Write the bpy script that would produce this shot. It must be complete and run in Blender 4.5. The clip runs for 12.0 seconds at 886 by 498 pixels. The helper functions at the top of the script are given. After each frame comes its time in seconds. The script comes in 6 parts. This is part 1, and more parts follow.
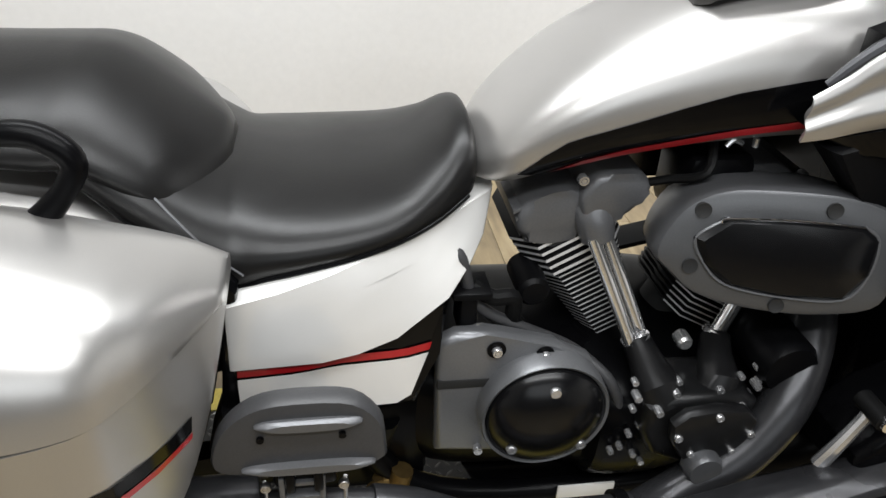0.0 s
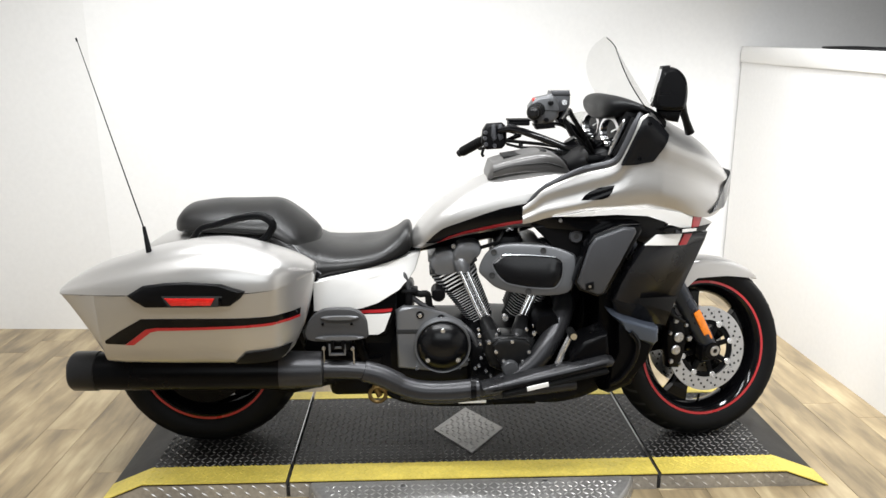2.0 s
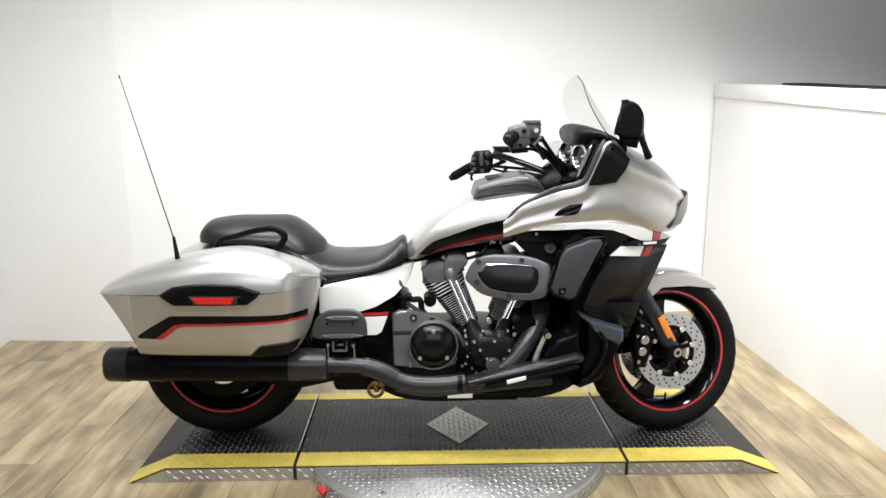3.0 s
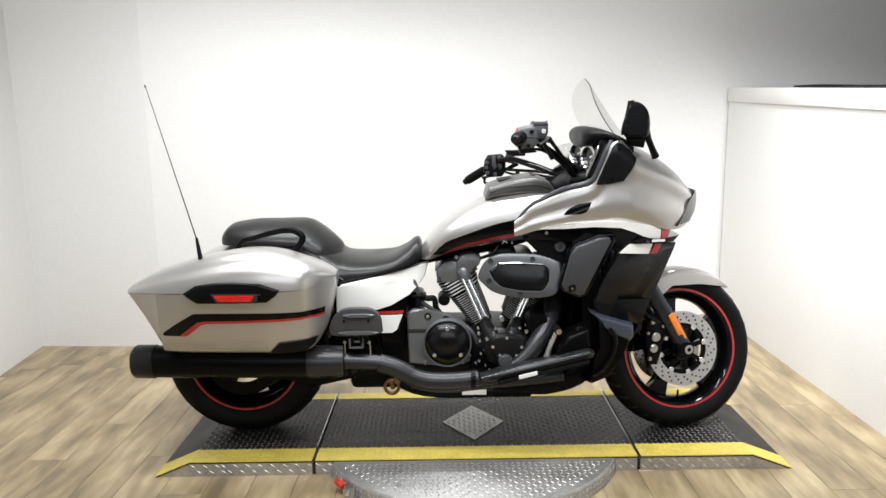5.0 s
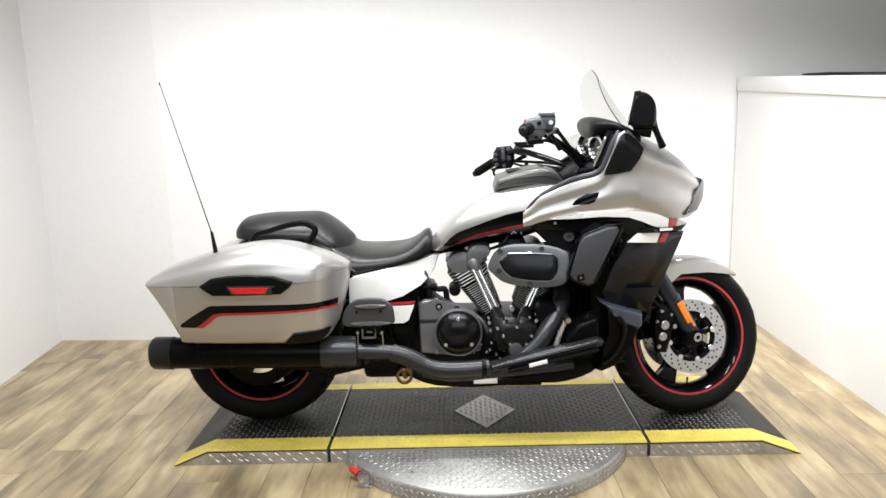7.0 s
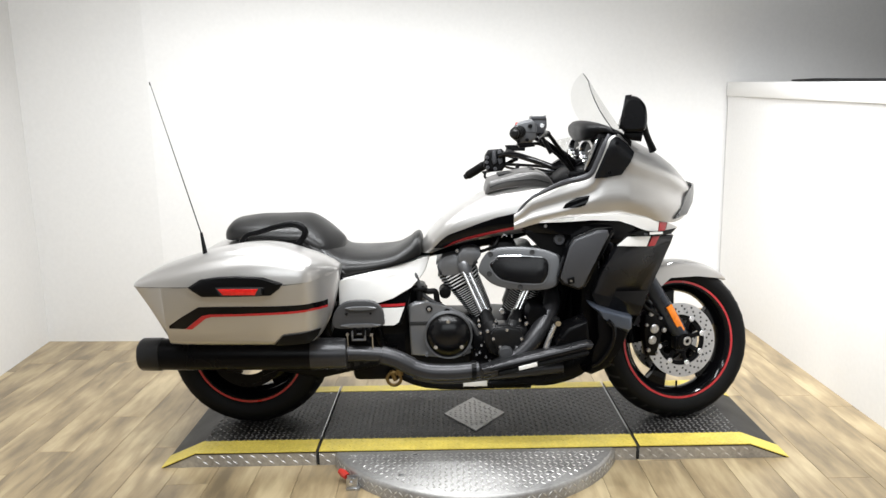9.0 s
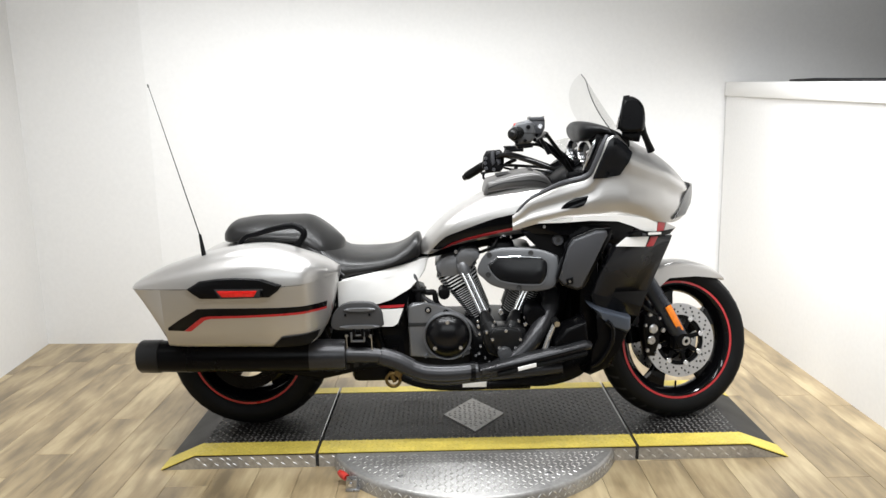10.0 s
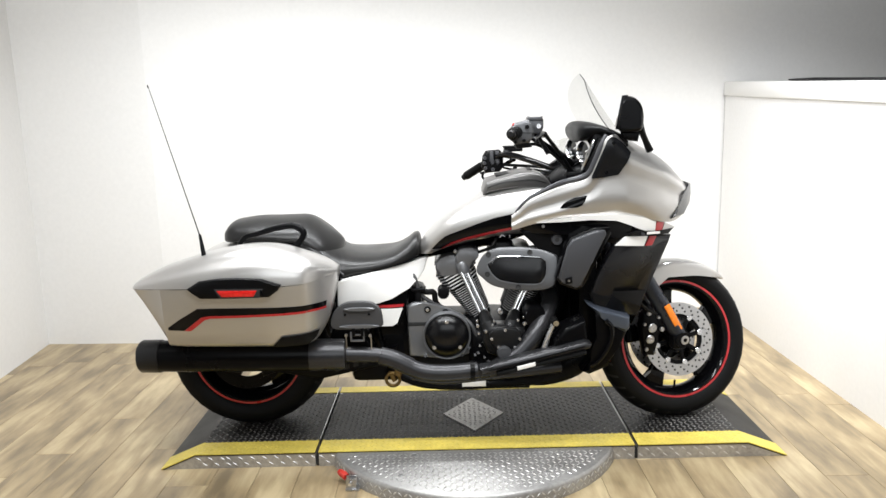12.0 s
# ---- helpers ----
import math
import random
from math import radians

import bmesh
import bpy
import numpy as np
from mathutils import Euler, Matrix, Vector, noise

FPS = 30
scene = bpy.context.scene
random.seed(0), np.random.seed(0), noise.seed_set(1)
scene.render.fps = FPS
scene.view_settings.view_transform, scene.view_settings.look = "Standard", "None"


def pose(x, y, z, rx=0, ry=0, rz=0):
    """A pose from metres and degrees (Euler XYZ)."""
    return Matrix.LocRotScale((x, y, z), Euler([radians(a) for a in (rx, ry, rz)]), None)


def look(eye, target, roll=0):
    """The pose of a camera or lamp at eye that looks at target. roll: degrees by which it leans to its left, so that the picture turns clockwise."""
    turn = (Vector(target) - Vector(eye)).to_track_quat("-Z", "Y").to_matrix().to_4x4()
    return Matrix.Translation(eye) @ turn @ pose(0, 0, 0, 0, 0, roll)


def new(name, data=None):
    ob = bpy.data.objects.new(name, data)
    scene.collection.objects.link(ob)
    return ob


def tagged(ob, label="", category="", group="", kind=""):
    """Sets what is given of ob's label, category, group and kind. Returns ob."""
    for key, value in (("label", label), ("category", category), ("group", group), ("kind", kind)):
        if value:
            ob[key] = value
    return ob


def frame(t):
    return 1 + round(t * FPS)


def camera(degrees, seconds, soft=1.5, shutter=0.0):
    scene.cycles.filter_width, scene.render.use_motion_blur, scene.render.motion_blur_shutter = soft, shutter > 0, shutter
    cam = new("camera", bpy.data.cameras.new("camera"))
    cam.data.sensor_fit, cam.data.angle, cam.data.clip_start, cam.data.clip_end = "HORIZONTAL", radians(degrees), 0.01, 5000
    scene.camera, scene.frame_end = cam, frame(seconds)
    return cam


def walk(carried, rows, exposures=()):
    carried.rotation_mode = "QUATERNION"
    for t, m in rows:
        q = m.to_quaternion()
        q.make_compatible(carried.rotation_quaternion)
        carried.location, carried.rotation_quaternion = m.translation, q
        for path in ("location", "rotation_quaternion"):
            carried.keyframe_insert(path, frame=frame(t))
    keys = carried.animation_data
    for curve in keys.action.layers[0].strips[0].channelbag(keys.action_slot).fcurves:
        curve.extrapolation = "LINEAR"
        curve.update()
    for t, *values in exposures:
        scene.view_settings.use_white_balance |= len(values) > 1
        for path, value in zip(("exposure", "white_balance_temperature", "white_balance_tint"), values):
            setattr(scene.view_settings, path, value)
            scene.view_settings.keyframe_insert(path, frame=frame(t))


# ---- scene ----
cam = camera(62.0, 12.0)
PATH = [
    (0, (0.511, -0.883, 1.148), (0.816, 0.785, 0.087), 3.5),
    (0.5, (0.547, -1.300, 1.204), (0.733, 0.444, 0.244), 4.3),
    (1, (0.662, -1.693, 1.241), (0.845, 0.132, 0.445), 2.6),
    (1.5, (0.719, -2.093, 1.260), (0.887, -0.184, 0.689), 1.2),
    (2, (0.710, -2.366, 1.306), (0.781, -0.428, 0.818), -0.1),
    (2.5, (0.763, -2.552, 1.323), (0.800, -0.605, 0.868), 0.6),
    (2.7, (0.743, -2.620, 1.312), (0.805, -0.665, 0.894), 0.1),
    (4.3, (0.803, -2.760, 1.282), (0.821, -0.796, 0.906), -1.1),
    (4.5, (0.801, -2.759, 1.268), (0.830, -0.797, 0.878), -1.2),
    (5, (0.785, -2.769, 1.264), (0.779, -0.801, 0.904), -0.9),
    (5.5, (0.780, -2.775, 1.262), (0.763, -0.811, 0.887), -1.2),
    (6, (0.780, -2.790, 1.258), (0.737, -0.824, 0.898), -0.7),
    (6.5, (0.791, -2.802, 1.262), (0.755, -0.833, 0.910), -1.8),
    (7, (0.793, -2.810, 1.262), (0.753, -0.845, 0.886), -1.7),
    (9, (0.794, -2.809, 1.259), (0.779, -0.844, 0.891), -1.2),
    (9.5, (0.792, -2.810, 1.259), (0.772, -0.845, 0.890), -1.4),
    (10, (0.796, -2.810, 1.260), (0.783, -0.844, 0.894), -1.4),
    (10.5, (0.798, -2.816, 1.257), (0.783, -0.847, 0.907), -1.4),
    (11, (0.797, -2.813, 1.260), (0.777, -0.847, 0.893), -1.3),
    (11.5, (0.797, -2.816, 1.261), (0.785, -0.849, 0.899), -1.2),
    (12, (0.800, -2.817, 1.260), (0.786, -0.851, 0.894), -1.5),
]
walk(cam, [(t, look(eye, target, roll)) for t, eye, target, roll in PATH], [(0, -0.44), (0.5, -0.48), (1.0, -0.20), (1.6, 0.0), (2.5, 0.06), (4.5, -0.06), (5.5, -0.08), (6.5, 0.06), (7.0, 0.10), (9.0, 0.06), (9.5, 0.02), (10.5, -0.04), (11.5, 0.02), (12, 0.12)])


# ---- lamps, world ----
world = bpy.data.worlds.new("room_air")
scene.world = world
world.use_nodes = True
world.node_tree.nodes["Background"].inputs[0].default_value = (1.0, 0.97, 0.93, 1)
world.node_tree.nodes["Background"].inputs[1].default_value = 0.12


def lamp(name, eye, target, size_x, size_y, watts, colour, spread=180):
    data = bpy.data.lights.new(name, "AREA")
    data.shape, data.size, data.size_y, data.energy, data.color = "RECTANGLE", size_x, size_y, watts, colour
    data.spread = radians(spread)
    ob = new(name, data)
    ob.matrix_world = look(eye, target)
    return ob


lamp("front_tube_lamp", (0.7, -0.95, 2.55), (0.75, 0.2, 0.3), 2.6, 0.10, 31, (0.965, 0.985, 1.0), 150)
lamp("front_tube_lamp", (0.7, -1.65, 2.5), (0.8, 0.5, 0.4), 2.6, 0.10, 40, (0.965, 0.985, 1.0), 150)
# Unseen lamp added to make the bright patch on the low east wall.
lamp("side_spot_lamp", (2.08, -0.30, 2.20), (2.488, 0.45, 0.80), 0.25, 0.25, 16, (0.95, 0.97, 1.0), 90)
# Unseen fill light, added to lift the bike's near side and metal.
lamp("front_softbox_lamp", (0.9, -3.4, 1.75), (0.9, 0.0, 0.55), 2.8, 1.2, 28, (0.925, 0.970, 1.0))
lamp("overhead_tube_lamp", (0.8, 0.22, 2.25), (0.8, 0.16, 0.0), 2.6, 0.16, 50, (0.955, 0.980, 1.0), 150)


# ---- materials ----
def material(name, colour, rough, metal=0.0, coat=0.0, vary=0.08, scale=6.0, fine=90.0, bump=0.05, spec=0.5):
    """A surface with variation at two scales and fine relief."""
    mat = bpy.data.materials.new(name)
    mat.use_nodes = True
    t = mat.node_tree
    b = t.nodes["Principled BSDF"]
    b.inputs["Metallic"].default_value = metal
    b.inputs["Coat Weight"].default_value = coat
    b.inputs["Coat Roughness"].default_value = 0.06
    b.inputs["Specular IOR Level"].default_value = spec
    where = t.nodes.new("ShaderNodeTexCoord")
    big = t.nodes.new("ShaderNodeTexNoise")
    big.inputs["Scale"].default_value = scale
    big.inputs["Detail"].default_value = 4
    small = t.nodes.new("ShaderNodeTexNoise")
    small.inputs["Scale"].default_value = fine
    small.inputs["Detail"].default_value = 3
    t.links.new(where.outputs["Object"], big.inputs["Vector"])
    t.links.new(where.outputs["Object"], small.inputs["Vector"])
    both = t.nodes.new("ShaderNodeMath")
    both.operation = "ADD"
    t.links.new(big.outputs["Fac"], both.inputs[0])
    t.links.new(small.outputs["Fac"], both.inputs[1])
    ramp = t.nodes.new("ShaderNodeMapRange")
    ramp.inputs["From Min"].default_value, ramp.inputs["From Max"].default_value = 0.6, 1.4
    ramp.inputs["To Min"].default_value, ramp.inputs["To Max"].default_value = 1 - vary, 1 + vary
    t.links.new(both.outputs[0], ramp.inputs["Value"])
    mix = t.nodes.new("ShaderNodeVectorMath")
    mix.operation = "SCALE"
    mix.inputs[0].default_value = colour
    t.links.new(ramp.outputs[0], mix.inputs["Scale"])
    t.links.new(mix.outputs[0], b.inputs["Base Color"])
    gloss = t.nodes.new("ShaderNodeMapRange")
    gloss.inputs["From Min"].default_value, gloss.inputs["From Max"].default_value = 0.3, 0.7
    gloss.inputs["To Min"].default_value, gloss.inputs["To Max"].default_value = rough * 0.85, min(1, rough * 1.15)
    t.links.new(big.outputs["Fac"], gloss.inputs["Value"])
    t.links.new(gloss.outputs[0], b.inputs["Roughness"])
    if bump:
        relief = t.nodes.new("ShaderNodeBump")
        relief.inputs["Strength"].default_value = bump
        relief.inputs["Distance"].default_value = 0.002
        t.links.new(small.outputs["Fac"], relief.inputs["Height"])
        t.links.new(relief.outputs[0], b.inputs["Normal"])
    return mat


WALL = material("white_wall_paint", (0.705, 0.697, 0.684), 0.6, vary=0.035, scale=0.9, fine=45, bump=0.06)
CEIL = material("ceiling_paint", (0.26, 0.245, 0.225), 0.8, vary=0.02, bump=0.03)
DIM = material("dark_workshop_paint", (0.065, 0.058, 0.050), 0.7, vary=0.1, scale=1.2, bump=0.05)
CAP = material("white_gloss_trim", (0.78, 0.77, 0.75), 0.4, vary=0.02, bump=0.02)
SILVER = material("silver_metallic_paint", (0.492, 0.480, 0.467), 0.34, metal=0.82, coat=0.12, vary=0.03, scale=4, fine=900, bump=0.012)
WHITEP = material("pearl_white_paint", (0.80, 0.79, 0.77), 0.3, metal=0.25, coat=0.6, vary=0.015, fine=700, bump=0.01)
GLOSS = material("gloss_black_paint", (0.002, 0.002, 0.0024), 0.09, vary=0.1, bump=0.0, spec=0.2)
MATTE = material("satin_black_metal", (0.0022, 0.0022, 0.0026), 0.30, vary=0.2, bump=0.03, spec=0.09)
PLASTIC = material("black_textured_plastic", (0.0028, 0.0028, 0.0032), 0.40, vary=0.15, fine=300, bump=0.12, spec=0.1)
GREY = material("dark_grey_satin_paint", (0.052, 0.053, 0.058), 0.34, metal=0.3, vary=0.08, fine=500, bump=0.04, spec=0.35)
WING = material("near_black_satin_paint", (0.009, 0.009, 0.0105), 0.26, metal=0.2, vary=0.1, fine=500, bump=0.03, spec=0.3)
SATIN = material("blue_grey_satin_paint", (0.085, 0.100, 0.130), 0.34, metal=0.6, vary=0.06, fine=500, bump=0.04, spec=0.4)
LIGHTGREY = material("titanium_grey_cast_metal", (0.135, 0.137, 0.143), 0.38, metal=0.5, vary=0.1, fine=400, bump=0.08, spec=0.4)
CASTING = material("light_grey_cast_cover", (0.168, 0.171, 0.178), 0.36, metal=0.5, vary=0.1, fine=400, bump=0.08, spec=0.4)
AIRGREY = material("grey_satin_cover_paint", (0.095, 0.097, 0.102), 0.36, metal=0.5, vary=0.08, fine=400, bump=0.06, spec=0.4)
FIN = material("black_cast_fin", (0.006, 0.006, 0.0065), 0.5, vary=0.2, fine=300, bump=0.1, spec=0.15)
CONSOLE = material("grey_brown_satin_panel", (0.085, 0.082, 0.080), 0.34, metal=0.4, vary=0.08, fine=500, bump=0.04, spec=0.4)
FORK = material("blue_black_satin_paint", (0.030, 0.034, 0.044), 0.30, metal=0.5, vary=0.08, fine=500, bump=0.03, spec=0.35)
INLAY = material("near_black_satin_panel", (0.005, 0.0052, 0.006), 0.24, metal=0.1, vary=0.1, fine=500, bump=0.02, spec=0.35)
SATINBLACK = material("satin_black_lacquer", (0.0035, 0.0035, 0.004), 0.24, vary=0.1, bump=0.0, spec=0.3)
COATED = material("dark_coated_steel", (0.010, 0.010, 0.0105), 0.32, metal=0.3, vary=0.15, bump=0.03, spec=0.3)
BOLT = material("bright_bolt_steel", (0.66, 0.66, 0.67), 0.22, metal=0.85, vary=0.05, bump=0.0)
POLISHED = material("polished_tube_metal", (0.86, 0.86, 0.87), 0.12, metal=0.92, vary=0.03, bump=0.0)
RUBBER = material("black_tyre_rubber", (0.0045, 0.0045, 0.0046), 0.5, vary=0.25, fine=200, bump=0.12, spec=0.1)
VINYL = material("black_seat_vinyl", (0.0062, 0.0060, 0.0060), 0.36, vary=0.12, scale=9, fine=420, bump=0.07, spec=0.3)
CHROME = material("chrome", (0.78, 0.78, 0.79), 0.08, metal=1.0, vary=0.03, bump=0.0)
STEEL = material("brushed_steel", (0.52, 0.52, 0.53), 0.3, metal=1.0, vary=0.12, scale=30, fine=500, bump=0.06)
ALU = material("machined_fin_edge_aluminium", (0.70, 0.70, 0.71), 0.38, metal=0.35, vary=0.1, bump=0.03)
PIPE = material("satin_black_exhaust_coating", (0.034, 0.034, 0.0365), 0.30, metal=0.55, vary=0.15, bump=0.02, spec=0.42)
PAD = material("grey_black_footboard_rubber", (0.040, 0.040, 0.042), 0.40, vary=0.12, fine=300, bump=0.1, spec=0.4)
BRASS = material("tarnished_brass", (0.16, 0.105, 0.04), 0.45, metal=0.9, vary=0.3, bump=0.05)
RED = material("red_pinstripe", (0.36, 0.010, 0.014), 0.3, coat=0.4, vary=0.05, bump=0.0)
REDLENS = material("red_reflector_lens", (0.55, 0.012, 0.010), 0.15, coat=0.6, vary=0.25, scale=60, bump=0.1)
AMBER = material("amber_reflector_lens", (0.85, 0.22, 0.012), 0.18, coat=0.6, vary=0.15, scale=60, bump=0.1)
REDGRIP = material("red_handle_plastic", (0.45, 0.03, 0.02), 0.35, vary=0.15, bump=0.05)
YELLOW = material("worn_yellow_paint", (0.58, 0.46, 0.085), 0.5, vary=0.22, scale=14, fine=130, bump=0.1)
PLATE = material("worn_dark_tread_plate", (0.0125, 0.012, 0.0118), 0.45, metal=0.5, vary=0.6, scale=5, fine=60, bump=0.12)
DISC = material("worn_aluminium_plate", (0.345, 0.338, 0.328), 0.44, metal=0.7, vary=0.25, scale=7, fine=80, bump=0.12)
BRIGHT = material("bare_aluminium_tread_plate", (0.60, 0.59, 0.575), 0.36, metal=0.85, vary=0.2, scale=9, fine=80, bump=0.1)
SKIRT = material("scuffed_aluminium_skirt", (0.40, 0.385, 0.365), 0.38, metal=0.6, vary=0.3, scale=9, fine=80, bump=0.12)
DARKGAP = material("dark_gap", (0.01, 0.01, 0.01), 0.8, bump=0.0)
LABELWHITE = material("white_label", (0.75, 0.74, 0.72), 0.4, vary=0.03, bump=0.0)
GLASSDARK = material("dark_instrument_glass", (0.008, 0.0085, 0.0095), 0.10, vary=0.1, bump=0.0, spec=0.6)

CLEAR = bpy.data.materials.new("tinted_windshield")
CLEAR.use_nodes = True
_t = CLEAR.node_tree
_through = _t.nodes.new("ShaderNodeBsdfTransparent")
_through.inputs[0].default_value = (0.87, 0.87, 0.865, 1)
_shine = _t.nodes.new("ShaderNodeBsdfGlossy")
_shine.inputs["Roughness"].default_value = 0.04
_mix = _t.nodes.new("ShaderNodeMixShader")
_mix.inputs[0].default_value = 0.05
_t.links.new(_through.outputs[0], _mix.inputs[1])
_t.links.new(_shine.outputs[0], _mix.inputs[2])
_t.links.new(_mix.outputs[0], _t.nodes["Material Output"].inputs["Surface"])

MIRROR = material("mirror_glass", (0.40, 0.40, 0.41), 0.05, metal=1.0, vary=0.0, bump=0.0)


def wood_material():
    mat = bpy.data.materials.new("oak_vinyl_plank")
    mat.use_nodes = True
    t = mat.node_tree
    b = t.nodes["Principled BSDF"]
    where = t.nodes.new("ShaderNodeTexCoord")
    rnd = t.nodes.new("ShaderNodeObjectInfo")
    shift = t.nodes.new("ShaderNodeVectorMath")
    shift.operation = "ADD"
    spread = t.nodes.new("ShaderNodeVectorMath")
    spread.operation = "SCALE"
    spread.inputs[0].default_value = (13, 7, 3)
    t.links.new(rnd.outputs["Random"], spread.inputs["Scale"])
    t.links.new(where.outputs["Object"], shift.inputs[0])
    t.links.new(spread.outputs[0], shift.inputs[1])
    size = t.nodes.new("ShaderNodeMapping")
    size.inputs["Scale"].default_value = (34, 4.2, 1)
    t.links.new(shift.outputs[0], size.inputs["Vector"])
    grain = t.nodes.new("ShaderNodeTexNoise")
    grain.inputs["Scale"].default_value = 1.0
    grain.inputs["Detail"].default_value = 8
    grain.inputs["Distortion"].default_value = 0.6
    t.links.new(size.outputs[0], grain.inputs["Vector"])
    blot = t.nodes.new("ShaderNodeTexNoise")
    blot.inputs["Scale"].default_value = 1.0
    blot.inputs["Detail"].default_value = 6
    wide = t.nodes.new("ShaderNodeMapping")
    wide.inputs["Scale"].default_value = (9.0, 2.8, 1)
    t.links.new(shift.outputs[0], wide.inputs["Vector"])
    t.links.new(wide.outputs[0], blot.inputs["Vector"])
    add = t.nodes.new("ShaderNodeMath")
    add.operation = "MULTIPLY_ADD"
    add.inputs[1].default_value = 0.42
    t.links.new(grain.outputs["Fac"], add.inputs[0])
    t.links.new(blot.outputs["Fac"], add.inputs[2])
    tone = t.nodes.new("ShaderNodeMath")
    tone.operation = "MULTIPLY_ADD"
    tone.inputs[1].default_value = 0.07
    t.links.new(rnd.outputs["Random"], tone.inputs[0])
    t.links.new(add.outputs[0], tone.inputs[2])
    ramp = t.nodes.new("ShaderNodeValToRGB")
    e = ramp.color_ramp.elements
    e[0].position, e[0].color = 0.56, (0.160, 0.122, 0.072, 1)
    e[1].position, e[1].color = 0.98, (0.465, 0.375, 0.226, 1)
    mid = e.new(0.76)
    mid.color = (0.300, 0.228, 0.130, 1)
    t.links.new(tone.outputs[0], ramp.inputs[0])
    t.links.new(ramp.outputs[0], b.inputs["Base Color"])
    b.inputs["Roughness"].default_value = 0.34
    relief = t.nodes.new("ShaderNodeBump")
    relief.inputs["Strength"].default_value = 0.1
    relief.inputs["Distance"].default_value = 0.002
    t.links.new(grain.outputs["Fac"], relief.inputs["Height"])
    t.links.new(relief.outputs[0], b.inputs["Normal"])
    return mat


WOOD = wood_material()


# ---- mesh tools ----
def mesh_ob(name, bm, mat, angle=35):
    me = bpy.data.meshes.new(name)
    bmesh.ops.remove_doubles(bm, verts=bm.verts, dist=1e-6)
    bmesh.ops.recalc_face_normals(bm, faces=bm.faces)
    bm.to_mesh(me)
    bm.free()
    me.materials.append(mat)
    me.shade_smooth()
    me.set_sharp_from_angle(angle=radians(angle))
    return new(name, me)


def part(name, bm, mat, parent, label="", angle=35):
    ob = mesh_ob(name, bm, mat, angle)
    ob.parent = parent
    ob.matrix_parent_inverse = Matrix.Identity(4)
    if label:
        tagged(ob, label)
    return ob


def again(ob, m, name=""):
    """Another object on the same mesh, under the same parent."""
    twin = new(name or ob.name.split(".")[0], ob.data)
    twin.parent = ob.parent
    twin.matrix_basis = m
    return twin


def box(lo, hi, bevel=0.0, seg=2):
    bm = bmesh.new()
    bmesh.ops.create_cube(bm, size=1)
    for v in bm.verts:
        v.co = Vector(((lo[i] + hi[i]) / 2 + v.co[i] * (hi[i] - lo[i])) for i in range(3))
    if bevel:
        bmesh.ops.bevel(bm, geom=bm.edges[:], offset=bevel, segments=seg, profile=0.5, affect="EDGES")
    return bm


def curve_through(points, per=6, closed=False):
    """Points of a smooth line through the given ones."""
    pts = [Vector(p) for p in points]
    n, out = len(pts), []
    last = n if closed else n - 1
    for i in range(last):
        a, b, c, d = (pts[j % n] if closed else pts[min(max(j, 0), n - 1)] for j in (i - 1, i, i + 1, i + 2))
        for k in range(per):
            s = k / per
            out.append(0.5 * (2 * b + (c - a) * s + (2 * a - 5 * b + 4 * c - d) * s * s + (3 * b - a - 3 * c + d) * s**3))
    if not closed:
        out.append(pts[-1])
    return out


def rings_to_bm(rings, cap0=True, cap1=True, closed=True):
    bm = bmesh.new()
    rows = [[bm.verts.new(p) for p in ring] for ring in rings]
    n = len(rows[0])
    for a, b in zip(rows, rows[1:]):
        for i in range(n if closed else n - 1):
            j = (i + 1) % n
            bm.faces.new((a[i], a[j], b[j], b[i]))
    if cap0:
        bm.faces.new(rows[0][::-1])
    if cap1:
        bm.faces.new(rows[-1])
    return bm


def tube(points, radius, n=12, per=5, smooth=True):
    """A pipe along a line; radius: one number, or one for each point given."""
    line = curve_through(points, per) if smooth and len(points) > 2 else [Vector(p) for p in points]
    m = len(line)
    rings, side = [], None
    for i, p in enumerate(line):
        d = (line[min(i + 1, m - 1)] - line[max(i - 1, 0)]).normalized()
        if side is None:
            side = d.orthogonal().normalized()
        side = (side - d * side.dot(d)).normalized()
        up = d.cross(side)
        if isinstance(radius, (int, float)):
            r = radius
        else:
            u = i / (m - 1) * (len(radius) - 1)
            k = min(int(u), len(radius) - 2)
            r = radius[k] + (radius[k + 1] - radius[k]) * (u - k)
        rings.append([p + (side * math.cos(a) + up * math.sin(a)) * r for a in (2 * math.pi * q / n for q in range(n))])
    return rings_to_bm(rings)


def merge(*bms):
    """Several meshes joined into the first."""
    base = bms[0]
    for other in bms[1:]:
        me = bpy.data.meshes.new("join")
        other.to_mesh(me)
        other.free()
        base.from_mesh(me)
        bpy.data.meshes.remove(me)
    return base


def loft(rows, n=28, per=4, low=0):
    """A body along x. Rows: x, middle y, middle z, half width, height above, depth below, squareness;
    low: the squareness of the lower half, where it is more."""
    line = curve_smooth(rows, per)
    rings = []
    for x, y, z, w, up, down, p in line:
        ring = []
        for k in range(n):
            a = 2 * math.pi * k / n
            c, s = math.cos(a), math.sin(a)
            e = p if s > 0 else max(p, low)
            cy = math.copysign(abs(c) ** (2 / e), c)
            sz = math.copysign(abs(s) ** (2 / e), s)
            ring.append((x, y + w * cy, z + (up if s > 0 else down) * sz))
        rings.append(ring)
    return rings_to_bm(rings)


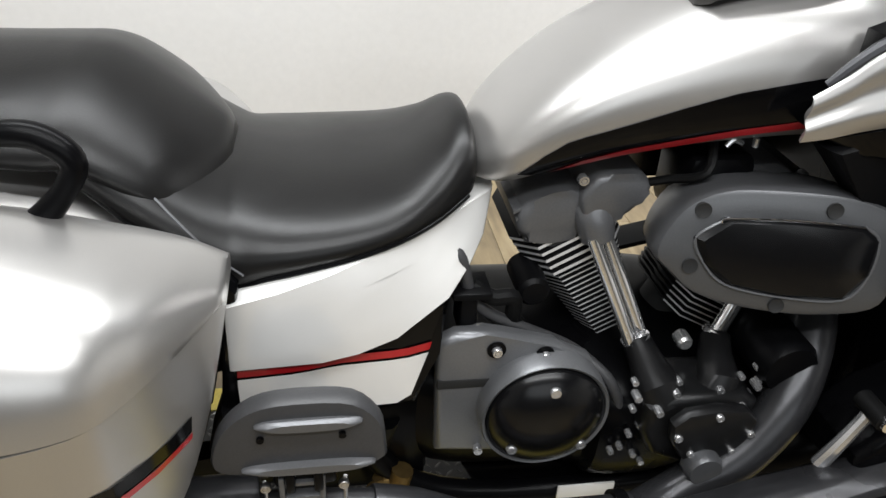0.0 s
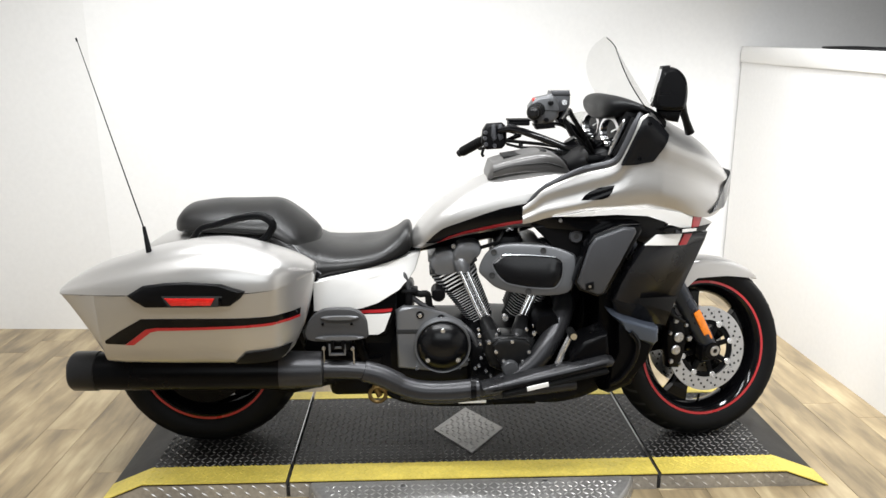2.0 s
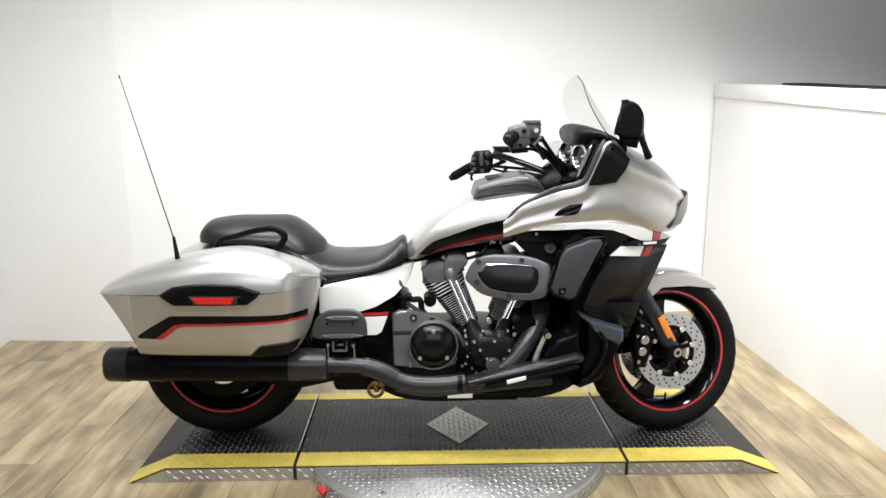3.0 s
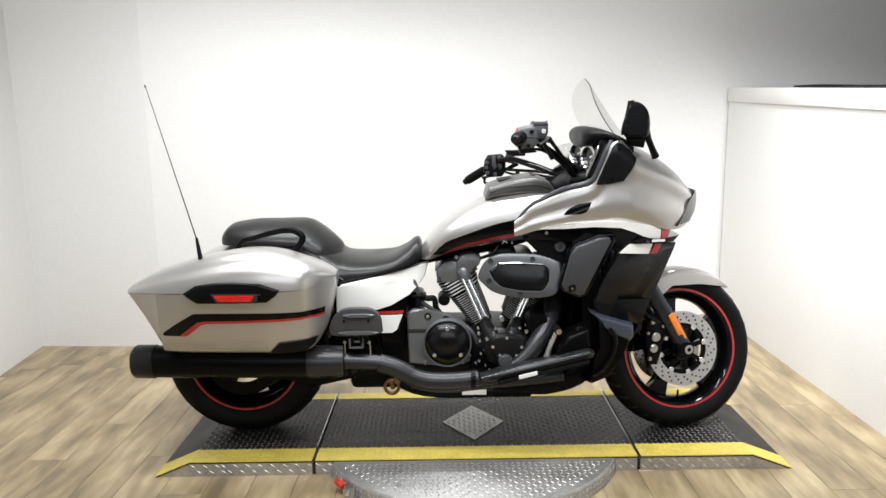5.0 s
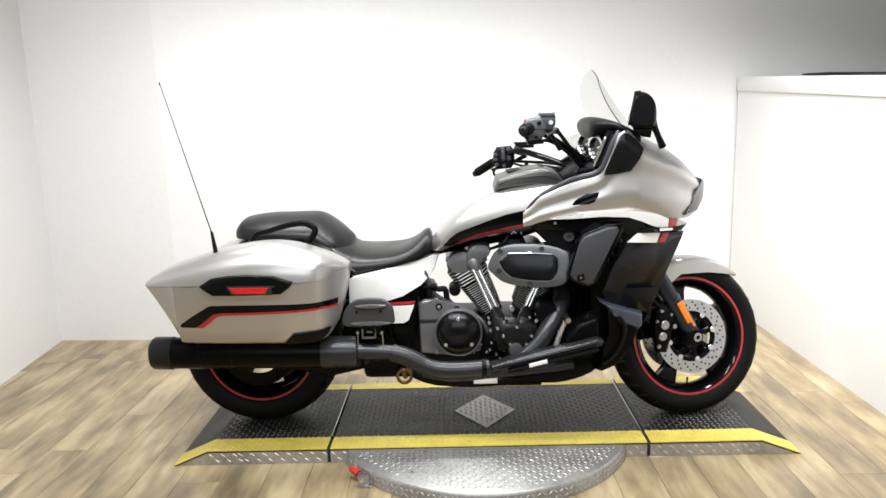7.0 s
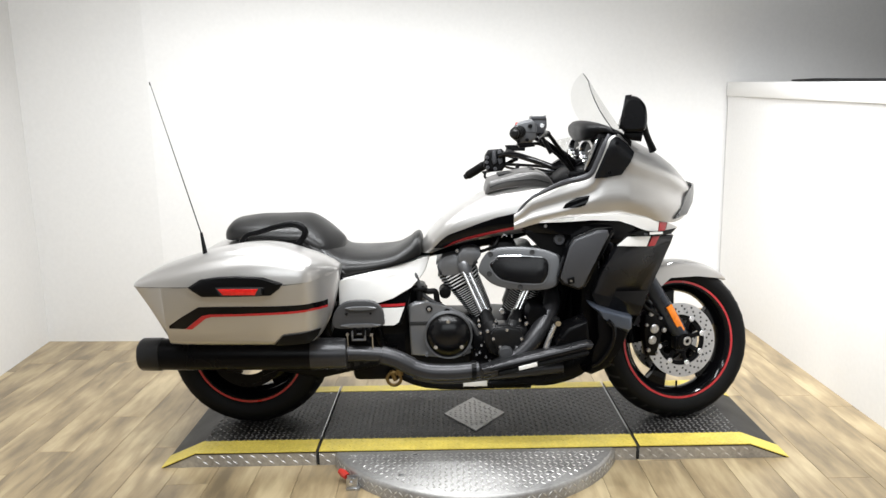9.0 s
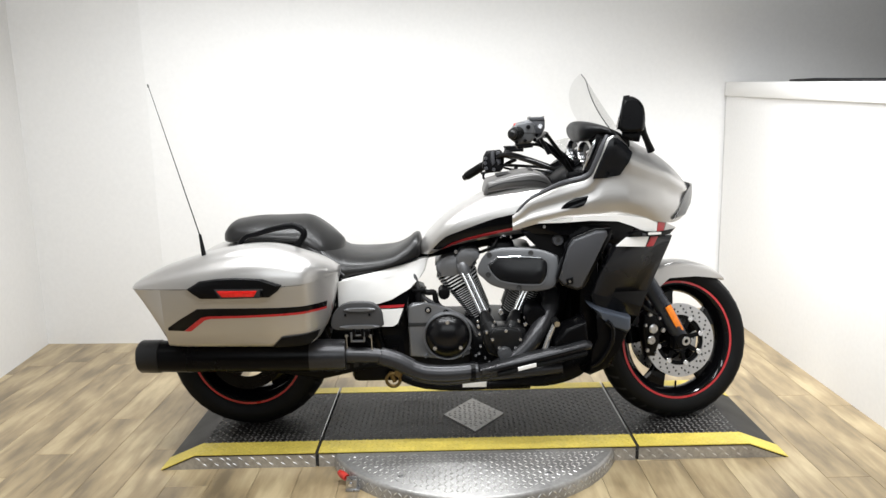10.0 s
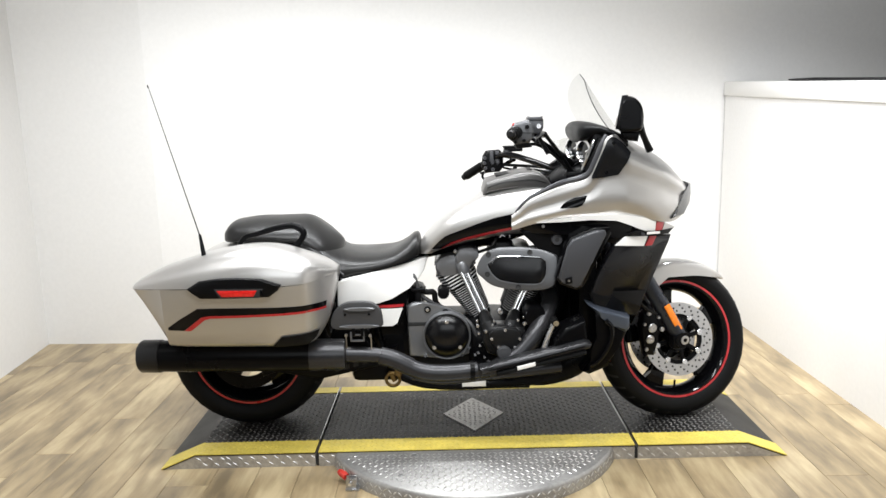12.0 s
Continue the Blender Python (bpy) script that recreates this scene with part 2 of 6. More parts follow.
def curve_smooth(rows, per):
    rows = [np.array(r, float) for r in rows]
    n, out = len(rows), []
    for i in range(n - 1):
        a, b, c, d = rows[max(i - 1, 0)], rows[i], rows[i + 1], rows[min(i + 2, n - 1)]
        for k in range(per):
            s = k / per
            out.append(0.5 * (2 * b + (c - a) * s + (2 * a - 5 * b + 4 * c - d) * s * s + (3 * b - a - 3 * c + d) * s**3))
    return out + [rows[-1]]


def slab(outline, y0, y1, bevel=0.004, seg=2, smooth=0):
    """A plate with an outline in x and z, from y0 to y1."""
    pts = [(x, 0, z) for x, z in outline]
    if smooth:
        pts = curve_through(pts, smooth, closed=True)
    bm = rings_to_bm([[(p[0], y0, p[2]) for p in pts], [(p[0], y1, p[2]) for p in pts]])
    if bevel:
        caps = [e for e in bm.edges if abs(e.verts[0].co.y - e.verts[1].co.y) < 1e-6]
        bmesh.ops.bevel(bm, geom=caps, offset=bevel, segments=seg, profile=0.5, affect="EDGES", clamp_overlap=True)
    return bm


def pillow(outline, steps, smooth=4):
    """A cushion with an outline in x and z; steps: size of the ring and its y."""
    pts = [(x, 0, z) for x, z in outline]
    if smooth:
        pts = curve_through(pts, smooth, closed=True)
    pts = [Vector((p[0], 0, p[2])) for p in pts]
    mid = sum(pts, Vector()) / len(pts)
    rings = [[mid + (p - mid) * s + Vector((0, y, 0)) for p in pts] for s, y in steps]
    return rings_to_bm(rings)


def lathe(profile, n=48, centre=(0, 0, 0)):
    """A round body about the y axis. Profile: radius and y, closed by itself."""
    rings = [[(centre[0] + r * math.cos(a), centre[1] + y, centre[2] + r * math.sin(a)) for a in (2 * math.pi * k / n for k in range(n))] for r, y in profile]
    bm = bmesh.new()
    rows = [[bm.verts.new(p) for p in ring] for ring in rings]
    for a, b in zip(rows, rows[1:] + rows[:1]):
        for i in range(n):
            j = (i + 1) % n
            bm.faces.new((a[i], a[j], b[j], b[i]))
    return bm


def lying_on(ob):
    """A tree of ob's surface, to lay thin things on it."""
    from mathutils.bvhtree import BVHTree

    bm = bmesh.new()
    bm.from_mesh(ob.data)
    tree = BVHTree.FromBMesh(bm)
    bm.free()
    return tree


def decal(outline, tree, side=-1, lift=0.0015, step=0.02, smooth=0, thick=0.0):
    """A thin skin with an outline in x and z, laid on a surface from one side."""
    pts = [(x, 0, z) for x, z in outline]
    if smooth:
        pts = curve_through(pts, smooth, closed=True)
    bm = bmesh.new()
    bm.faces.new([bm.verts.new((p[0], 0, p[2])) for p in pts])
    xs, zs = [p[0] for p in pts], [p[2] for p in pts]
    for axis, vals in ((0, xs), (2, zs)):
        k = min(vals) + step
        while k < max(vals):
            at = Vector((k, 0, 0)) if axis == 0 else Vector((0, 0, k))
            no = Vector((1, 0, 0)) if axis == 0 else Vector((0, 0, 1))
            bmesh.ops.bisect_plane(bm, geom=bm.verts[:] + bm.edges[:] + bm.faces[:], plane_co=at, plane_no=no)
            k += step
    bmesh.ops.triangulate(bm, faces=[f for f in bm.faces if len(f.verts) > 4])
    hits = []
    for v in bm.verts:
        place, normal, _, _ = tree.ray_cast(Vector((v.co.x, side * 2, v.co.z)), Vector((0, -side, 0)))
        if place is None:
            place, normal, _, _ = tree.find_nearest(Vector((v.co.x, side * 0.4, v.co.z)))
        if normal.y * side < 0:
            normal = -normal
        hits.append((v, place + normal * (lift + thick)))
    for v, p in hits:
        v.co = p
    if thick:
        bmesh.ops.solidify(bm, geom=bm.faces[:], thickness=thick * 1.5)
    return bm


def bolt_mesh(r, h, n=10):
    """A cap screw whose head looks towards -y."""
    return lathe([(0.0001, -h), (r * 0.45, -h), (r * 0.5, -h * 0.7), (r * 0.6, -h), (r * 0.9, -h), (r, -h * 0.8), (r, 0), (0.0001, 0)], n)


# ---- the room ----
def wall(name, a, b, z0, z1, thick, mat, label):
    """An upright wall between two floor points; thick goes to the right of the way from a to b."""
    a, b = Vector((*a, 0)), Vector((*b, 0))
    d = (b - a).normalized()
    out = Vector((d.y, -d.x, 0)) * thick
    ring = [a, b, b + out, a + out]
    bm = rings_to_bm([[p + Vector((0, 0, z0)) for p in ring], [p + Vector((0, 0, z1)) for p in ring]])
    ob = mesh_ob(name, bm, mat)
    return tagged(ob, label, "wall", kind="structure")


TOP = 2.75
wall("wall_west", (-1.515, 1.26), (-1.05, -3.6), -0.02, TOP, 0.1, WALL, "smooth white painted partition wall of the photo booth")
wall("wall_north_corner", (-0.80, 1.225), (-1.515, 1.26), -0.02, TOP, 0.1, WALL, "narrow white painted wall panel beside the corner")
wall("wall_north", (4.3, 2.01), (-0.80, 1.225), -0.02, TOP, 0.1, WALL, "white painted back wall of the photo booth")
SLOPE = 0.038
low_wall = wall("wall_east_low", (2.488, -3.6), (2.488, 1.71), -0.02, 1.312, 0.09, WALL, "waist high white partition wall with a trim board")
# Two unseen walls, kept dark so they bounce little light on the bike.
wall("wall_east_far", (4.3, -3.6), (4.3, 2.006), -0.02, TOP, 0.1, DIM, "unseen dark wall beyond the low partition, added to cut bounced light")
wall("wall_south", (-1.12, -3.6), (4.4, -3.6), -0.02, TOP, 0.1, DIM, "unseen dark wall facing the booth, added to cut fill light")
cap = mesh_ob("trim", box((2.474, -3.59, 1.312), (2.590, 1.70, 1.394), 0.006), CAP)
for board in (low_wall, cap):
    for v in board.data.vertices:
        if v.co.z > 1:
            v.co.z += SLOPE * (v.co.y - 1.70)
tagged(cap, "white glossy trim board capping the low partition", "trim", kind="structure")
# The ceiling is out of view; its dark colour holds down the bounce.
tagged(mesh_ob("ceiling", box((-1.6, -3.8, TOP), (4.5, 2.3, TOP + 0.1)), CEIL), "unseen ceiling over the booth, darkened to cut bounced light", "ceiling", kind="structure")
strip = mesh_ob("cable", tube([(2.53, y, 1.4005 + SLOPE * (y - 1.70)) for y in (-0.6, 0.0, 0.4, 0.72, 0.98)], (0.006, 0.007, 0.008, 0.010, 0.004), 8), PLASTIC)
tagged(strip, "thin black cable lying on the partition's trim", "cable")

floor = tagged(mesh_ob("floor", box((-1.6, -3.8, -0.12), (4.5, 2.3, -0.012)), DARKGAP), "wood-look vinyl plank floor in warm greyed oak", "floor", kind="structure")

# ---- motorcycle service lift in the floor ----
LZ = 0.055
Y0, Y1 = -0.318, 0.318


def lugs(places, size, height, seed=1):
    """Raised lozenges of a tread plate: places of point, u, v, n."""
    verts, faces = [], []
    for p, u, v, n in places:
        k = len(verts)
        a, b = u * size, v * size * 0.26
        verts += [p - a, p - a * 0.3 - b, p + a * 0.3 - b, p + a, p + a * 0.3 + b, p - a * 0.3 + b, p - a * 0.55 + n * height, p + a * 0.55 + n * height]
        faces += [(k, k + 1, k + 6), (k + 1, k + 2, k + 7, k + 6), (k + 2, k + 3, k + 7), (k + 3, k + 4, k + 7), (k + 4, k + 5, k + 6, k + 7), (k + 5, k, k + 6)]
    bm = bmesh.new()
    vs = [bm.verts.new(q) for q in verts]
    for f in faces:
        bm.faces.new([vs[i] for i in f])
    return bm


def tread_grid(x0, x1, y0, y1, keep, to_world, pitch=0.020):
    """Rows of lozenges that turn by a right angle from one to the next."""
    out, i = [], 0
    x = x0 + pitch / 2
    while x < x1:
        y, j = y0 + pitch / 2, 0
        while y < y1:
            if keep(x, y):
                out.append(to_world(x, y, (i + j) % 2))
            y += pitch
            j += 1
        x += pitch
        i += 1
    return out


def flat_lug(z):
    def place(x, y, k):
        s = 0.7071
        u = Vector((s, s, 0)) if k else Vector((s, -s, 0))
        return Vector((x, y, z)), u, Vector((-u.y, u.x, 0)), Vector((0, 0, 1))

    return place


def front_lug(y):
    def place(x, z, k):
        s = 0.7071
        u = Vector((0.82, 0, -0.57))
        return Vector((x, y, z)), u, Vector((-u.z, 0, u.x)), Vector((0, -1, 0))

    return place


LUGD = material("worn_tread_relief", (0.175, 0.170, 0.163), 0.38, metal=0.6, vary=0.6, scale=5, fine=40, bump=0.0)
lift = tagged(new("service_lift"), "low motorcycle lift with dark tread plates and yellow edges", "lift")


def lift_section(x0, x1, ramp0, ramp1):
    """One plate of the lift; ramp0 and ramp1: lengths of the sloping ends."""
    line = [(x0, 0.0), (x0 + ramp0, LZ - 0.006), (x1 - ramp1, LZ - 0.006), (x1, 0.0)]
    if not ramp0:
        line = [(x0, 0.0)] + [(x0, LZ - 0.006)] + line[2:]
    if not ramp1:
        line = line[:2] + [(x1, LZ - 0.006), (x1, 0.0)]
    body = part("section_body", slab(line, Y0 + 0.002, Y1 - 0.002, 0), SKIRT, lift, "bare aluminium tread plate skirt")
    tops = [(x0, 0.001), (x0 + ramp0, LZ), (x1 - ramp1, LZ), (x1, 0.001)]
    tops = [p for i, p in enumerate(tops) if not (i == 0 and not ramp0) and not (i == 3 and not ramp1)]

    def skin(ya, yb, dz, mat, name, label, thick=0.006):
        ring = [(x, z + dz) for x, z in tops] + [(x, z + dz - thick) for x, z in tops[::-1]]
        return part(name, slab(ring, ya, yb, 0), mat, body, label)

    skin(Y0, Y1, 0.0, PLATE, "deck_plate", "worn dark tread plate deck")
    skin(Y0 - 0.001, Y0 + 0.094, 0.0025, YELLOW, "yellow_edge", "worn yellow painted edge", 0.0035)
    skin(Y1 - 0.062, Y1 + 0.001, 0.0025, YELLOW, "yellow_edge", "worn yellow painted edge", 0.0035)
    xa, xb = x0 + ramp0, x1 - ramp1
    clear = lambda x, y: abs((x - 0.885) / 0.128) + abs((y + 0.006) / 0.172) > 1
    d = part("tread_relief", lugs(tread_grid(xa, xb, Y0 + 0.098, Y1 - 0.064, clear, flat_lug(LZ)), 0.0098, 0.0016), LUGD, body, angle=20)
    tagged(d, kind="stuff")
    e = part("tread_relief", lugs(tread_grid(xa, xb, Y0 + 0.002, Y0 + 0.094, clear, flat_lug(LZ + 0.0025)), 0.0098, 0.0014), YELLOW, body, angle=20)
    tagged(e, kind="stuff")
    g = part("tread_relief", lugs(tread_grid(xa, xb, 0.004, LZ - 0.006, lambda x, z: int(x / 0.022 + z / 0.022) % 2 == 0, front_lug(Y0 + 0.002), 0.022), 0.012, 0.0016), BRIGHT, body, angle=20)
    tagged(g, kind="stuff")
    return body


lift_section(-0.268, 0.298, 0.128, 0)
lift_section(0.310, 1.459, 0, 0)
lift_section(1.471, 2.012, 0, 0.142)
for jx in (0.304, 1.465):
    part("joint_strip", box((jx - 0.006, Y0 + 0.1, 0.002), (jx - 0.003, Y1, LZ + 0.003), 0), STEEL, lift, "thin bright steel joint edge")
    part("joint_strip", box((jx - 0.003, Y0 + 0.004, 0.002), (jx + 0.006, Y1, LZ - 0.02), 0), DARKGAP, lift, "dark joint gap")
diamond = part("inspection_plate", rings_to_bm([[(0.885 + x, -0.006 + y, LZ + z) for x, y in ((0.122, 0), (0, 0.165), (-0.122, 0), (0, -0.165))] for z in (0.0, 0.004)]), DISC, lift, "bare metal diamond shaped plate")
inside = lambda x, y: abs((x - 0.885) / 0.108) + abs((y + 0.006) / 0.146) < 1
tagged(part("tread_relief", lugs(tread_grid(0.76, 1.01, -0.17, 0.16, inside, flat_lug(LZ + 0.004)), 0.0098, 0.0016), DISC, diamond, angle=20), kind="stuff")

CX, CY, RAD = 0.875, -0.100, 0.546


def disc_ring(r, z):
    half = math.acos((Y0 - 0.004 - CY) / -r) if r > 0.23 else 0
    pts = [(CX + r * math.sin(a), CY - r * math.cos(a), z) for a in (-half + 2 * half * k / 48 for k in range(49))]
    return pts


stand = tagged(new("turntable_base"), "bare aluminium tread plate half disc before the lift", "turntable")
base = part("disc_body", rings_to_bm([disc_ring(RAD + 0.008, 0.0), disc_ring(RAD + 0.006, 0.04), disc_ring(RAD, 0.05), disc_ring(RAD - 0.004, 0.052)]), DISC, stand)
on_disc = lambda x, y: (x - CX) ** 2 + (y - CY) ** 2 < (RAD - 0.025) ** 2
tagged(part("tread_relief", lugs(tread_grid(0.3, 1.45, -0.64, Y0 - 0.012, on_disc, flat_lug(0.052)), 0.0098, 0.0016), BRIGHT, base, angle=20), kind="stuff")
rim_lugs = []
for k in range(-30, 31):
    a = k * 0.0365
    if CY - RAD * math.cos(a) < Y0 - 0.02:
        for i, z in enumerate((0.012, 0.032)):
            t, s = Vector((math.cos(a), math.sin(a), 0)), (1 if (k + i) % 2 else -1)
            u = (t + Vector((0, 0, s))).normalized()
            n = Vector((math.sin(a), -math.cos(a), 0))
            rim_lugs.append((Vector((CX + (RAD + 0.0065) * math.sin(a), CY - (RAD + 0.0065) * math.cos(a), z)), u, u.cross(n), n))
tagged(part("tread_relief", lugs(rim_lugs, 0.0105, 0.0016), BRIGHT, base, angle=20), kind="stuff")
for sx, sy in ((0.62, -0.50), (1.12, -0.50), (0.66, -0.35), (1.10, -0.34)):
    part("flat_screw", rings_to_bm([[(sx + r * math.cos(a), sy + r * math.sin(a), z) for a in (math.pi * q / 6 for q in range(12))] for r, z in ((0.009, 0.052), (0.009, 0.0545), (0.007, 0.055))]), STEEL, base)

clamp = tagged(new("lock_lever"), "small steel lock lever with a red handle", "lever")
part("red_handle", tube([(0.402, -0.432, 0.036), (0.415, -0.446, 0.034), (0.430, -0.462, 0.030)], (0.010, 0.0135, 0.012), 12, 4), REDGRIP, clamp, "red plastic handle")
part("clevis", merge(box((0.432, -0.500, 0.006), (0.468, -0.494, 0.042), 0.002), box((0.432, -0.478, 0.006), (0.468, -0.472, 0.042), 0.002), box((0.430, -0.505, 0.0), (0.478, -0.466, 0.007), 0.002)), STEEL, clamp, "bright steel clevis")
part("pivot_pin", tube([(0.448, -0.512, 0.028), (0.448, -0.464, 0.028)], 0.006, 10, smooth=False), CHROME, clamp)


# ---- the touring motorcycle ----
bike = tagged(new("motorcycle"), "silver and black touring motorcycle with red pinstripes on the lift", "motorcycle")
TURN = 14.5
FORKS = pose(1.672, 0.017, 0.370, 0, 0, TURN)
FRONT = pose(1.677, 0.013, 0.3515, -12, 0, 11)
REAR = pose(0.012, 0.0, 0.366)


def mirrored(bm):
    """The mesh flipped to the other side of the bike."""
    other = bm.copy()
    for v in other.verts:
        v.co.y = -v.co.y
    bmesh.ops.reverse_faces(other, faces=other.faces)
    return other


def both(name, bm, mat, parent, label=""):
    """The same part on either side of the bike."""
    twin = mirrored(bm)
    return part(name, bm, mat, parent, label), part(name, twin, mat, parent, label)


def tyre_profile(radius, half, crown, rim):
    """Outline of a tyre: crown is the fall of the tread at its shoulder."""
    out = []
    for k in range(-8, 9):
        u = k / 8
        out.append((radius - crown * abs(u) ** 2.2, half * 0.96 * u))
    out += [(radius - crown - (radius - crown - rim) * 0.45, half), (rim + 0.012, half * 0.86), (rim, half * 0.74)]
    out += [(rim, -half * 0.74), (rim + 0.012, -half * 0.86), (radius - crown - (radius - crown - rim) * 0.45, -half)]
    return out


def tread_grooves(radius, half, crown, count):
    """Slanted cuts in a tyre's tread, as thin dark ribs set into it."""
    bm = bmesh.new()
    for k in range(count):
        for s in (-1, 1):
            a0 = 2 * math.pi * (k + (0.5 if s > 0 else 0)) / count
            last = None
            for q in range(6):
                u = 0.12 + 0.80 * q / 5
                a = a0 + 0.10 * u
                r = radius - crown * u**2.2 + 0.0012
                w = 0.0055 / radius
                y = s * half * 0.96 * u
                row = [bm.verts.new((r * math.cos(a + d), y, r * math.sin(a + d))) for d in (-w, w)]
                if last:
                    bm.faces.new((last[0], last[1], row[1], row[0]))
                last = row
    return bm


def wheel(name, m, tyre_r, tyre_half, crown, rim_r, spokes, label, phase=0.25, flare=0.040):
    """A cast wheel: rim with hub and spokes, tyre, pinstripe, valve."""
    rim = rim_r
    h = tyre_half * 0.74
    ring = lathe([(rim + 0.006, -h - 0.004), (rim + 0.004, -h + 0.006), (rim - 0.016, -h * 0.6), (rim - 0.024, 0), (rim - 0.016, h * 0.6), (rim + 0.004, h - 0.006), (rim + 0.006, h + 0.004), (rim - 0.006, h + 0.004), (rim - 0.028, h * 0.62), (rim - 0.034, 0), (rim - 0.028, -h * 0.62), (rim - 0.006, -h - 0.004)], 72)
    hub = lathe([(0.018, -0.07), (0.045, -0.07), (0.055, -0.05), (0.05, 0), (0.055, 0.05), (0.045, 0.07), (0.018, 0.07)], 32)
    body = part(name, merge(ring, hub), GLOSS, bike, label)
    body.matrix_basis = m
    arm = None
    for k in range(spokes):
        a = 2 * math.pi * (k + phase) / spokes
        turn = Matrix.Rotation(-a, 4, "Y")
        if arm is None:
            pts = [(0.045, -0.022), (0.10, -0.019), (rim - 0.075, -0.021), (rim - 0.024, -flare), (rim - 0.024, flare), (rim - 0.075, 0.021), (0.10, 0.019), (0.045, 0.022)]
            arm = part("spoke", slab([(x, z) for x, z in pts], -0.018, 0.018, 0.006), GLOSS, body)
            arm.matrix_basis = turn
        else:
            again(arm, turn)
    tyre = part("tyre", lathe(tyre_profile(tyre_r, tyre_half, crown, rim + 0.001), 96), RUBBER, body, "black road tyre with slanted tread grooves", 50)
    part("tread_groove", tread_grooves(tyre_r, tyre_half, crown, 34), DARKGAP, tyre, "slanted tread grooves")
    for s in (-1, 1):
        part("rim_stripe", lathe([(rim + 0.0075, s * (h + 0.0045)), (rim + 0.0075, s * (h + 0.006)), (rim - 0.0005, s * (h + 0.006)), (rim - 0.0005, s * (h + 0.0045))], 72), RED, body, "thin red rim stripe")
    part("valve", tube([(0, -0.005, -rim + 0.03), (0, -0.012, -rim + 0.055)], 0.004, 8, smooth=False), PLASTIC, body)
    return body


front = wheel("front_wheel", FRONT, 0.3065, 0.062, 0.028, 0.2223, 5, "gloss black cast front wheel with red rim stripe", 0.354, 0.046)
rear = wheel("rear_wheel", REAR, 0.313, 0.100, 0.034, 0.208, 5, "gloss black cast rear wheel with red rim stripe")


def brake_disc(parent, y, r, inner, offset=(0, 0)):
    """A drilled brake disc with its carrier and buttons."""
    rotor = part("brake_disc", lathe([(r, y - 0.0025), (r, y + 0.0025), (inner, y + 0.0025), (inner, y - 0.0025)], 64), STEEL, parent, "drilled steel brake disc")
    holes = bmesh.new()
    for k in range(60):
        a = 2 * math.pi * k / 60
        rr = inner + (r - inner) * (0.25, 0.5, 0.75)[k % 3]
        c = bmesh.ops.create_circle(holes, cap_ends=True, radius=0.0042, segments=8)["verts"]
        for v in c:
            v.co = Vector((rr * math.cos(a) + v.co.x, y - 0.0030, rr * math.sin(a) + v.co.y))
    part("drilled_hole", holes, DARKGAP, rotor, "drilled holes")
    carrier = lathe([(inner + 0.002, y + 0.008), (inner + 0.002, y + 0.003), (inner - 0.016, y + 0.003), (inner - 0.016, y + 0.008)], 48)
    part("disc_carrier", carrier, MATTE, rotor)
    first = None
    for k in range(8):
        a = 2 * math.pi * k / 8 + 0.2
        turn = Matrix.Translation(((inner - 0.006) * math.cos(a), y, (inner - 0.006) * math.sin(a)))
        if first is None:
            first = part("disc_button", bolt_mesh(0.0105, 0.005, 14), BOLT, rotor)
            first.matrix_basis = turn
            arm = part("carrier_arm", box((0.04, y + 0.004, -0.009), (inner - 0.012, y + 0.012, 0.009), 0.003), MATTE, rotor)
            arm.matrix_basis = Matrix.Rotation(-a, 4, "Y")
        else:
            again(first, turn)
            again(arm, Matrix.Rotation(-a, 4, "Y"))
    return rotor


brake_disc(front, -0.066, 0.143, 0.098)
brake_disc(front, 0.066, 0.143, 0.098)


